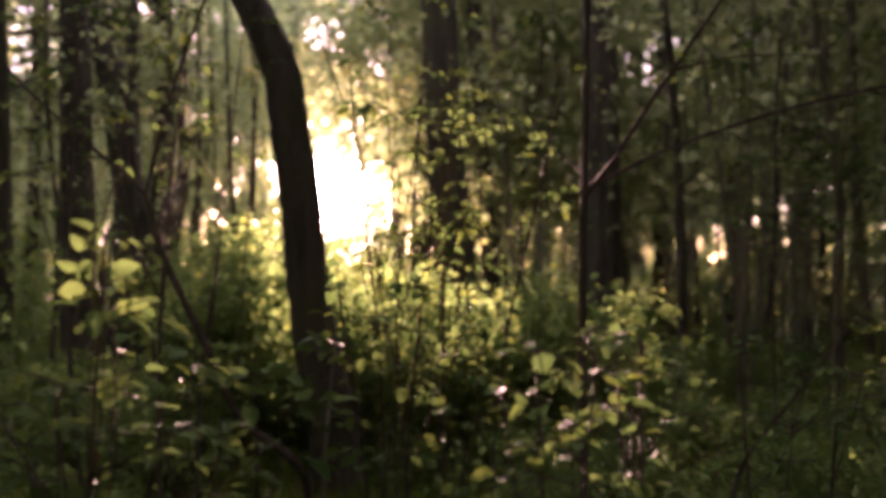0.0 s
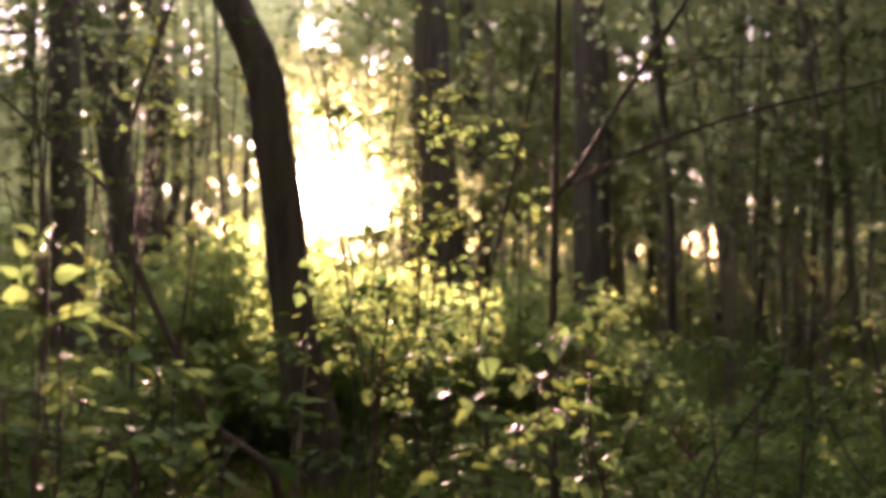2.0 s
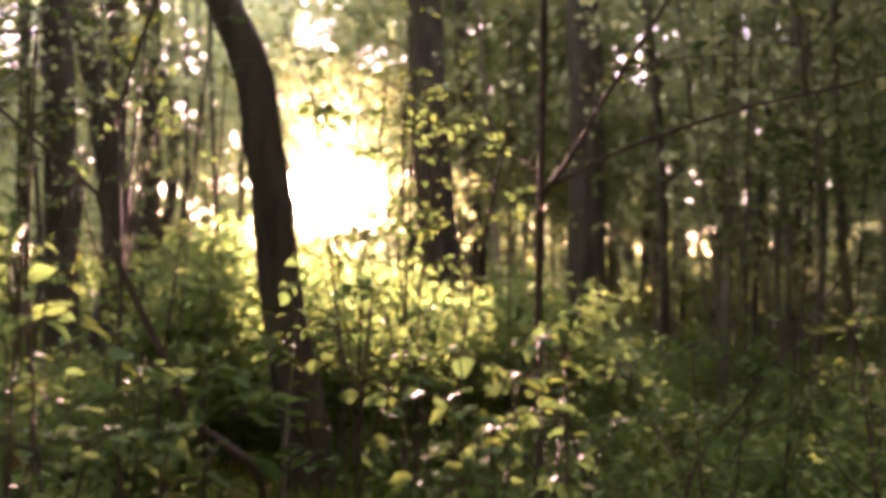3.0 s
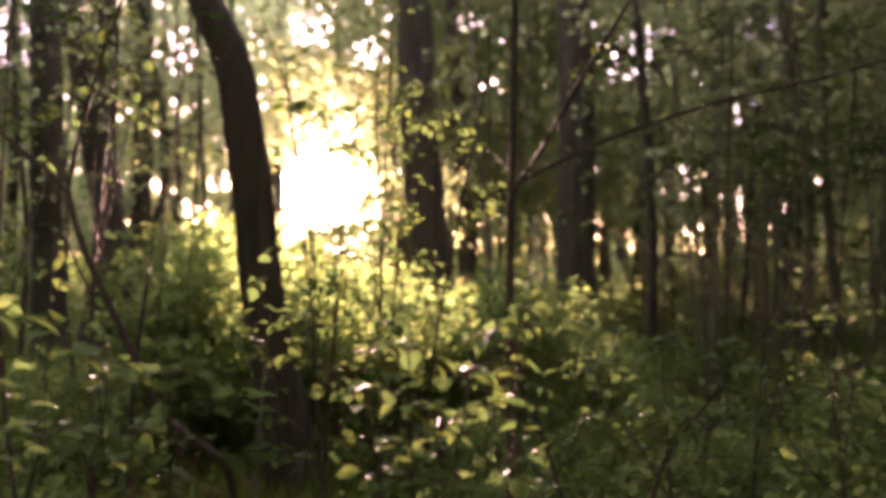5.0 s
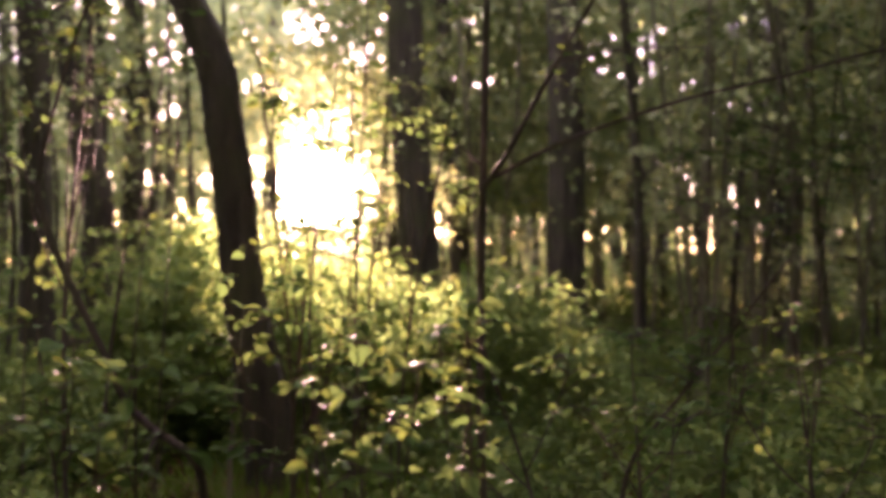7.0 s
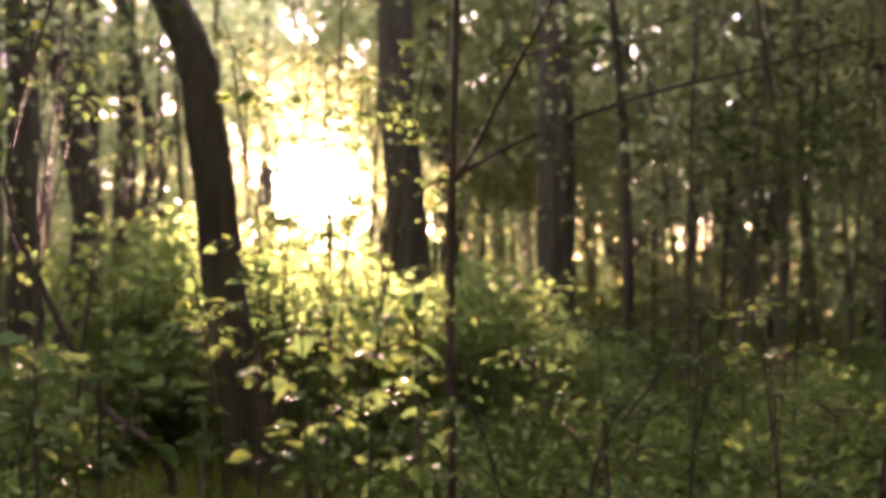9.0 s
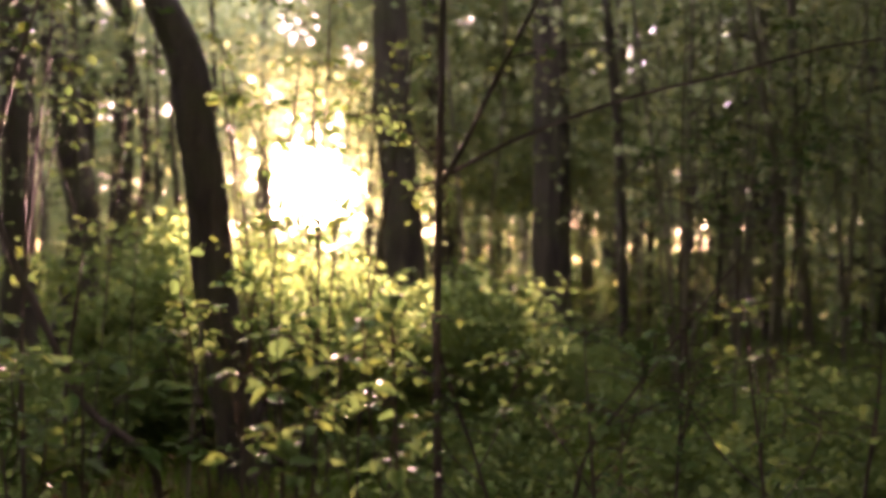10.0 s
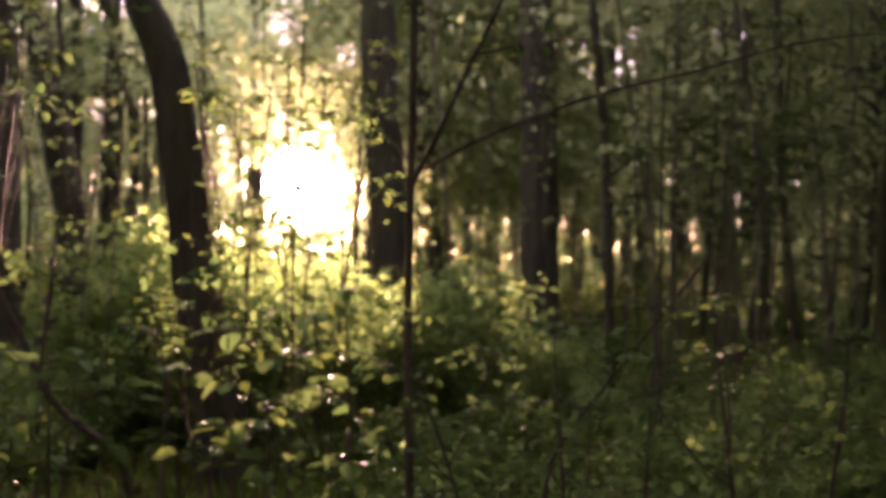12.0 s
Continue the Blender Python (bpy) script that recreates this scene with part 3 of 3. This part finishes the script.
for i, (x, h) in enumerate(((-1.6, 1.32), (-1.15, 1.3), (-0.75, 1.22), (-0.3, 1.16), (0.1, 1.2), (0.5, 1.2), (0.95, 1.15))):
    undergrowth(x, 7.1 + 0.1 * (i % 3), h, 0.6, 1700, 0.066, 370 + i)
rng = np.random.default_rng(32)
for i in range(20):
    y = rng.uniform(4.3, 8.5)
    x = rng.uniform(0.2, 0.42) * y + 0.25
    undergrowth(x, y, rng.uniform(0.2, 0.42), rng.uniform(0.45, 0.7), int(rng.uniform(500, 800)), 0.055, 840 + i)
undergrowth(-1.25, 7.6, 1.55, 0.7, 1500, 0.072, 390)
undergrowth(-1.72, 7.9, 1.5, 0.6, 1400, 0.072, 391)
undergrowth(0.75, 8.2, 1.3, 0.7, 1400, 0.072, 392)

# leaf sprays of a shade tree to the right
forest_tree("shade_tree", [(7.6, 15, 0), (7.5, 15, 3), (7.4, 15.1, 6), (7.3, 15.1, 9)], [0.12, 0.1, 0.07, 0.02], 40, 90, 0.5, 0.11,
            "shady tree with level sprays of green leaves", sides=10, low=0.12, reach=2.8, seed=51)
forest_tree("shade_tree", [(6.3, 13.2, 0), (6.2, 13.2, 3), (6.3, 13.3, 6), (6.2, 13.3, 9)], [0.1, 0.09, 0.06, 0.02], 44, 100, 0.5, 0.11,
            "shady tree with level sprays of green leaves", sides=10, low=0.14, reach=2.3, seed=53)
forest_tree("shade_tree", [(4.3, 16.2, 0), (4.4, 16.2, 3.5), (4.3, 16.3, 7), (4.3, 16.3, 11)], [0.1, 0.09, 0.06, 0.02], 40, 90, 0.5, 0.12,
            "shady tree with level sprays of green leaves", sides=10, low=0.22, reach=2.2, seed=54)
forest_tree("shade_tree", [(5.2, 10.5, 0), (5.15, 10.5, 2), (5.1, 10.5, 4.5), (5.0, 10.6, 7)], [0.08, 0.07, 0.05, 0.01], 26, 70, 0.4, 0.09,
            "shady tree with level sprays of green leaves", sides=10, low=0.15, reach=1.7, seed=52)


# ---- near shrubs, leaf by leaf ----
def leaf_mesh(seed, wide):
    """Ovate leaf 1 long, folded along the midrib, tip drooping, with a short stalk."""
    rng = np.random.default_rng(seed)
    xs = np.linspace(0.14, 1.0, 6)
    prof = wide * np.array([0.16, 0.78, 1.0, 0.86, 0.5, 0.02])
    v, f = [(0.0, -0.008, 0.0), (0.0, 0.008, 0.0)], []
    curl = rng.uniform(0.08, 0.3)
    for x, w in zip(xs, prof):
        z = -curl * (x - 0.2) ** 2
        lift = w * rng.uniform(0.2, 0.4)
        v += [(x, -w, z + lift + rng.normal(0, 0.008)), (x, -w * 0.5, z + lift * 0.6), (x, 0, z), (x, w * 0.5, z + lift * 0.6), (x, w, z + lift + rng.normal(0, 0.008))]
    for i in range(5):
        for j in range(4):
            a = 2 + i * 5 + j
            f.append((a, a + 1, a + 6, a + 5))
    f += [(0, 1, 4, 4)]
    me = bpy.data.meshes.new("leaf")
    me.from_pydata(v, [], [q[:3] if q[2] == q[3] else q for q in f])
    me.polygons.foreach_set("use_smooth", [True] * len(me.polygons))
    me.materials.append(LEAF)
    return me


LEAVES = [leaf_mesh(i, w) for i, w in enumerate((0.27, 0.31, 0.34, 0.24))]


def near_shrub(name, label, base, clusters, size, seed, stem_r=0.012, upright=(), level=1.0):
    """clusters: (centre, radius, leaves). Each gets a branch from the stem, side twigs and single leaves.
    upright: (foot, length, slope) of single leaves that stand on edge, slope in degrees from level."""
    rng = np.random.default_rng(seed)
    base = np.asarray(base, float)
    root = thing(name, base, label, "shrub")
    clusters = sorted(clusters, key=lambda q: q[0][0])
    mains = []
    for i in range(0, len(clusters), 4):
        tops = np.array([q[0] for q in clusters[i:i + 4]]) - base
        high = tops[tops[:, 2].argmax()]
        low = np.array([tops[:, 0].mean() * 0.7, tops[:, 1].mean() * 0.7 + 0.05, -0.05])
        bend = low + (high - low) * [0.3, 0.4, 0.5] + rng.normal(0, 0.04, 3)
        mains.append(smooth_line([low, bend, high], 20))
        part("stem", mesh_np("stem", *tube([low, bend, high], [stem_r * 1.3, stem_r, 0.003], 7, 0.05, seed + i), BARK_TWIG, True), root)
    for number, (centre, radius, count) in enumerate(clusters):
        c = np.asarray(centre, float) - base
        main = mains[number // 4]
        foot = main[np.abs(main[:, 2] - 0.62 * c[2]).argmin()]
        knee = foot + (c - foot) * [0.5, 0.5, 0.42] + rng.normal(0, 0.02, 3)
        top = c + [0, 0, radius * 0.5]
        pieces = [tube([foot, knee, c, top], [stem_r * 0.6, stem_r * 0.45, 0.003, 0.0012], 6, 0.05, seed, 6)]
        spine = smooth_line([foot, knee, c, top], 10)
        made, left = [], count
        while left > 0:
            k = int((1 - 0.7 * rng.random() ** 1.4) * (len(spine) - 1))
            a = rng.uniform(0, 6.28)
            ln = radius * rng.uniform(0.5, 1.25)
            d = np.array([math.cos(a), math.sin(a) * 0.8, rng.uniform(-0.35, 0.5) * level])
            start = spine[k]
            end = start + d * ln
            bow = (start + end) / 2 + [0, 0, ln * 0.12]
            pieces.append(tube([start, bow, end], [0.0028, 0.002, 0.001], 4, 0, seed, 3))
            n = max(2, min(left, int(ln / 0.03) + 1))
            line = smooth_line([start, bow, end], 8)
            for i in range(n):
                s = line[min(len(line) - 1, int((0.3 + 0.7 * i / max(1, n - 1)) * (len(line) - 1)))]
                turn = a + (0.9 if i % 2 else -0.9) * rng.uniform(0.5, 1.2) * (0.2 if i == n - 1 else 1)
                made.append((s, turn))
            left -= n
        twig = part("branch", mesh_np("branch", *joined(pieces), BARK_TWIG, True), root)
        for s, turn in made:
            lf = part("leaf", LEAVES[rng.integers(0, 4)], twig)
            k = size * rng.uniform(0.6, 1.3)
            lf.matrix_basis = Matrix.LocRotScale(Vector(s), Euler((rng.normal(0, 0.35), rng.normal(0.12, 0.35), turn)), Vector((k, k, k)))
    for foot, length, slope in upright:
        p = np.asarray(foot, float) - base
        every = np.vstack(mains)
        from_stem = every[np.linalg.norm(every - p - [0, 0, -0.08], axis=1).argmin()]
        twig = part("twig", mesh_np("twig", *tube([from_stem, (from_stem + p) / 2 + [0, 0, 0.02], p], [0.002, 0.0016, 0.001], 5, 0, seed, 4), BARK_TWIG, True), root)
        lf = part("leaf", LEAVES[rng.integers(0, 4)], twig)
        lf.matrix_basis = Matrix.LocRotScale(Vector(p), Euler((radians(72 + rng.normal(0, 10)), -radians(slope), rng.normal(0, 0.25))), Vector((length,) * 3))
    return root


near_shrub("broadleaf_shrub", "broadleaf shrub with fresh leaves, tips glowing yellow-green against the sun", (-0.1, 3.45, 0), [
    ((-0.063, 3.3, 1.173), 0.09, 16), ((-0.164, 3.3, 1.06), 0.13, 26), ((0.054, 3.3, 1.06), 0.11, 22), ((-0.025, 3.35, 0.898), 0.17, 40), ((-0.265, 3.5, 0.882), 0.17, 40),
    ((0.118, 3.4, 0.947), 0.12, 24), ((-0.168, 3.4, 0.737), 0.16, 22), ((0.082, 3.4, 0.717), 0.18, 26), ((-0.34, 3.5, 1.196), 0.09, 14), ((-0.425, 3.6, 1.004), 0.12, 22)], 0.068, 1, 0.006, upright=[((-0.077, 3.3, 1.159), 0.077, 93), ((-0.07, 3.3, 1.164), 0.084, 35), ((-0.125, 3.3, 1.098), 0.063, -62), ((-0.163, 3.3, 0.99), 0.073, 150), ((0.028, 3.3, 1.06), 0.070, 60), ((0.115, 3.3, 1.042), 0.077, 75), ((-0.024, 3.3, 0.99), 0.070, -20), ((-0.094, 3.3, 0.903), 0.080, 200), ((-0.164, 3.3, 1.19), 0.063, 20)])
near_shrub("broadleaf_shrub", "tall thin shrub with small leaves rimmed by sunlight", (0.0, 4.5, 0), [
    ((-0.18, 4.3, 1.638), 0.13, 26), ((-0.009, 4.4, 1.846), 0.14, 30), ((0.15, 4.3, 1.638), 0.12, 20), ((-0.053, 4.2, 1.484), 0.12, 22), ((-0.219, 4.4, 1.834), 0.12, 22),
    ((0.05, 4.5, 2.315), 0.1, 12), ((-0.383, 4.4, 2.068), 0.13, 22), ((-0.081, 4.5, 2.063), 0.12, 22), ((0.036, 4.3, 1.456), 0.1, 14), ((-0.327, 4.3, 1.297), 0.11, 18), ((-0.317, 4.3, 1.878), 0.1, 16), ((-0.271, 4.3, 1.444), 0.1, 16), ((-0.131, 4.2, 1.362), 0.11, 18), ((0.177, 4.4, 1.822), 0.11, 16), ((0.264, 4.3, 1.684), 0.09, 12), ((0.413, 3.6, 1.92), 0.05, 6)], 0.055, 2, 0.005)
near_shrub("broadleaf_shrub", "slender shrub whose small leaves fringe the low sun", (-0.05, 4.6, 0), [
    ((-0.062, 4.3, 1.697), 0.09, 16), ((-0.011, 4.4, 1.824), 0.1, 18), ((-0.197, 4.4, 1.87), 0.09, 14), ((-0.36, 4.4, 1.87), 0.09, 14), ((-0.021, 4.3, 1.493), 0.08, 14), ((-0.118, 4.3, 1.39), 0.09, 16), ((-0.243, 4.2, 1.365), 0.09, 14), ((0.094, 4.4, 1.603), 0.1, 16), ((0.07, 4.4, 1.789), 0.1, 16), ((0.07, 4.4, 1.44), 0.09, 14), ((0.137, 4.5, 1.967), 0.11, 18), ((-0.017, 4.5, 2.039), 0.1, 14)], 0.055, 12, 0.004)
near_shrub("broadleaf_shrub", "dark green shrub with a few yellow sunlit leaves", (-0.72, 2.1, 0), [
    ((-0.624, 1.97, 1.308), 0.05, 6), ((-0.644, 1.97, 1.251), 0.05, 7), ((-0.616, 2.0, 1.177), 0.07, 9), ((-0.756, 2.1, 0.985), 0.11, 26), ((-0.646, 2.1, 1.007), 0.09, 22), ((-0.849, 2.2, 0.858), 0.12, 28),
    ((-0.699, 2.2, 0.858), 0.11, 28), ((-0.61, 2.3, 0.864), 0.09, 18), ((-0.855, 2.1, 0.952), 0.1, 20)], 0.066, 3, 0.0035, upright=[((-0.637, 1.97, 1.287), 0.078, 75), ((-0.65, 1.97, 1.303), 0.054, 155), ((-0.66, 1.97, 1.263), 0.054, 165), ((-0.644, 1.97, 1.24), 0.033, 110), ((-0.618, 1.97, 1.254), 0.067, 18), ((-0.651, 1.97, 1.232), 0.058, 192), ((-0.646, 1.97, 1.235), 0.033, -80), ((-0.607, 1.97, 1.178), 0.047, 40), ((-0.592, 1.97, 1.193), 0.052, 10)])
withered = new("withered_leaf", LEAVES[1].copy())
withered.data.materials[0] = DRY
withered.matrix_world = Matrix.LocRotScale(Vector((-0.677, 2.02, 0.915)), Euler((0.9, 0.3, 0.5)), Vector((0.045,) * 3))
tagged(withered, "withered reddish-brown leaf caught on a green shrub", "leaf")
near_shrub("broadleaf_shrub", "low shrub with broad drooping green leaves", (-0.75, 3.3, 0), [
    ((-0.74, 3.2, 0.998), 0.1, 18), ((-0.765, 3.2, 0.88), 0.13, 26), ((-0.555, 3.2, 0.914), 0.1, 16), ((-0.493, 3.3, 0.782), 0.13, 24), ((-0.663, 3.2, 0.746), 0.14, 28), ((-0.922, 3.4, 1.054), 0.1, 16)], 0.092, 4, 0.005)
near_shrub("broadleaf_shrub", "green shrub with large leaves catching low light", (0.42, 2.2, 0), [
    ((0.404, 2.18, 1.153), 0.05, 7), ((0.347, 2.15, 1.103), 0.07, 12), ((0.301, 2.15, 1.013), 0.09, 16), ((0.184, 2.1, 1.074), 0.07, 11), ((0.112, 2.0, 1.008), 0.07, 10), ((0.25, 2.1, 0.908), 0.11, 24), ((0.407, 2.3, 0.924), 0.1, 18)], 0.062, 5, 0.004, upright=[((0.432, 2.18, 1.154), 0.053, 140), ((0.34, 2.18, 1.11), 0.051, 70), ((0.363, 2.18, 1.136), 0.046, 20), ((0.398, 2.18, 1.124), 0.044, 0)])
near_shrub("broadleaf_shrub", "low leafy shrub in deep shade", (1.1, 3.5, 0), [
    ((0.767, 3.5, 0.901), 0.16, 58), ((0.998, 3.6, 0.948), 0.18, 70), ((1.172, 3.5, 0.864), 0.18, 70), ((1.34, 3.6, 1.023), 0.18, 66), ((0.834, 3.4, 0.768), 0.13, 42), ((1.069, 3.3, 0.713), 0.16, 58), ((1.318, 3.4, 0.875), 0.16, 58), ((0.489, 3.55, 1.027), 0.13, 40), ((0.478, 3.55, 0.821), 0.15, 46), ((0.459, 3.55, 0.617), 0.16, 46)], 0.043, 6, 0.007)
near_shrub("broadleaf_shrub", "low leafy shrub in deep shade", (1.75, 3.3, 0), [
    ((1.256, 3.2, 0.83), 0.15, 50), ((1.523, 3.3, 0.903), 0.18, 70), ((1.642, 3.2, 0.729), 0.18, 70), ((1.87, 3.3, 0.921), 0.2, 70), ((1.506, 3.5, 1.067), 0.17, 54)], 0.043, 7, 0.007)
near_shrub("broadleaf_shrub", "thin shrub with sparse yellow-green leaves", (-1.15, 4.2, 0), [
    ((-0.955, 4.15, 1.834), 0.12, 18), ((-1.259, 4.1, 1.849), 0.06, 6), ((-1.466, 4.1, 1.991), 0.12, 18), ((-1.403, 4.1, 2.231), 0.18, 30), ((-1.079, 4.2, 2.054), 0.12, 16), ((-1.013, 4.2, 2.255), 0.14, 20),
    ((-1.298, 4.2, 1.607), 0.07, 8), ((-0.875, 4.2, 1.396), 0.07, 8), ((-1.571, 4.1, 1.598), 0.14, 20)], 0.06, 8, 0.008)

near_shrub("hazel_bush", "tall hazel bush with loose small leaves overhead", (-1.4, 5.3, 0), [
    ((-1.923, 5.0, 2.393), 0.16, 26), ((-1.503, 5.2, 2.398), 0.16, 26), ((-1.205, 5.0, 2.153), 0.15, 24), ((-1.016, 5.4, 2.485), 0.15, 24), ((-0.925, 5.3, 2.207), 0.12, 16), ((-1.68, 5.0, 1.861), 0.14, 20), ((-1.333, 5.2, 1.775), 0.12, 14),
    ((-1.958, 5.1, 2.036), 0.15, 24), ((-1.105, 5.3, 1.7), 0.11, 12)], 0.06, 9, 0.004)
near_shrub("hazel_bush", "tall hazel bush with loose small leaves overhead", (0.5, 5.8, 0), [
    ((0.193, 5.5, 2.126), 0.16, 26), ((0.36, 5.6, 2.381), 0.16, 24), ((0.514, 5.5, 2.537), 0.16, 24), ((0.552, 5.6, 2.023), 0.14, 20), ((-0.275, 5.5, 2.508), 0.14, 22), ((-0.655, 5.5, 2.537), 0.13, 18), ((0.403, 5.6, 1.518), 0.12, 14)], 0.06, 10, 0.004)
near_shrub("hazel_bush", "shaded hazel bush with level leaf sprays", (2.0, 6.2, 0), [
    ((2.023, 6.2, 1.991), 0.24, 44), ((2.354, 6.2, 2.238), 0.22, 40), ((2.547, 6.2, 1.777), 0.24, 44), ((1.735, 6.0, 1.823), 0.18, 30), ((2.812, 6.2, 2.04), 0.24, 40),
    ((1.963, 6.2, 2.668), 0.2, 30), ((2.73, 6.3, 2.59), 0.22, 34),
    ((1.85, 6.2, 1.83), 0.22, 44), ((2.1, 6.1, 1.87), 0.24, 50), ((2.35, 6.2, 1.8), 0.24, 50), ((2.6, 6.2, 1.85), 0.24, 50), ((2.85, 6.2, 1.76), 0.24, 50)], 0.066, 11, 0.006, level=0.3)


# ---- saplings with bare forking stems ----
def sapling(name, label, base, lines, clusters, size, seed):
    rng = np.random.default_rng(seed)
    root = thing(name, base, label, "sapling")
    base = np.asarray(base, float)
    for i, (pts, r0, r1) in enumerate(lines):
        pts = np.asarray(pts, float) - base
        v, f = tube(pts, np.linspace(r0, r1, len(pts)), 8, 0.05, seed + i, 8)
        limb = part("stem" if i == 0 else "branch", mesh_np("stem", v, f, BARK_TWIG, True), root)
        full = smooth_line(pts, 8)
        for _ in range(clusters if i else 0):
            s = full[rng.integers(len(full) // 4, len(full))]
            for _ in range(3):
                lf = part("leaf", LEAVES[rng.integers(0, 4)], limb)
                k = size * rng.uniform(0.6, 1.3)
                lf.matrix_basis = Matrix.LocRotScale(Vector(s + rng.normal(0, 0.02, 3)), Euler((rng.normal(0, 0.6), rng.normal(0.1, 0.5), rng.uniform(0, 6.28))), Vector((k, k, k)))


sapling("forked_sapling", "crooked sapling stem forking into two bare twigs", (-0.465, 3.75, 0.444), [
    ([(-0.465, 3.75, 0.444), (-0.498, 3.7, 0.6), (-0.69, 3.65, 0.771), (-0.79, 3.6, 1.004), (-0.94, 3.6, 1.318), (-1.002, 3.6, 1.527)], 0.015, 0.01),
    ([(-1.002, 3.6, 1.527), (-0.952, 3.55, 1.684), (-0.871, 3.5, 1.92), (-0.774, 3.45, 2.15), (-0.71, 3.4, 2.301)], 0.0075, 0.0045),
    ([(-0.994, 3.6, 1.518), (-1.085, 3.6, 1.604), (-1.267, 3.6, 1.757), (-1.46, 3.6, 1.939), (-1.615, 3.6, 2.112)], 0.0075, 0.004),
    ([(-0.605, 3.66, 0.697), (-0.621, 3.6, 0.644), (-0.645, 3.55, 0.557), (-0.725, 3.5, 0.595), (-0.814, 3.45, 0.552)], 0.005, 0.002)], 3, 0.05, 61)
sapling("straight_sapling", "straight young stem with long slanting side branches", (0.514, 3.85, 0.102), [
    ([(0.514, 3.85, 0.102), (0.501, 3.85, 0.808), (0.506, 3.85, 1.417), (0.519, 3.85, 2.03), (0.528, 3.85, 2.544)], 0.016, 0.011),
    ([(0.516, 3.85, 1.549), (0.596, 3.65, 1.67), (0.691, 3.4, 1.849), (0.803, 3.1, 2.045), (0.866, 3.0, 2.164)], 0.011, 0.005),
    ([(0.549, 3.8, 1.58), (0.787, 3.7, 1.695), (1.131, 3.5, 1.802), (1.45, 3.4, 1.868), (1.715, 3.3, 1.929), (2.012, 3.2, 1.952)], 0.008, 0.003),
    ([(0.508, 3.85, 1.621), (0.443, 3.9, 1.688), (0.351, 3.95, 1.787), (0.299, 4.0, 1.932)], 0.005, 0.002),
    ([(0.508, 3.85, 1.56), (0.418, 3.8, 1.525), (0.357, 3.75, 1.452)], 0.005, 0.002),
    ([(0.721, 3.35, 1.903), (0.924, 3.3, 1.934), (1.17, 3.3, 1.941)], 0.004, 0.0015)], 4, 0.05, 62)
sapling("slanting_sapling", "thin bare stem slanting through the shade", (0.947, 3.6, 0.401), [
    ([(0.947, 3.6, 0.401), (1.005, 3.6, 0.621), (1.168, 3.6, 0.834), (1.36, 3.6, 1.071), (1.533, 3.6, 1.289)], 0.009, 0.004),
    ([(1.168, 3.6, 0.834), (1.21, 3.5, 0.974), (1.195, 3.4, 1.125)], 0.004, 0.002)], 4, 0.05, 63)
forest_tree("pole_tree", [(-0.471, 4.2, 0.15), (-0.466, 4.2, 0.457), (-0.447, 4.2, 0.743), (-0.412, 4.2, 1.096)], [0.011, 0.01, 0.008, 0.003], 0, 0, 0.1, 0.06, "pale thin stem standing in the bushes", "pole trees", sides=9, seed=64, bark=BARK_PALE)
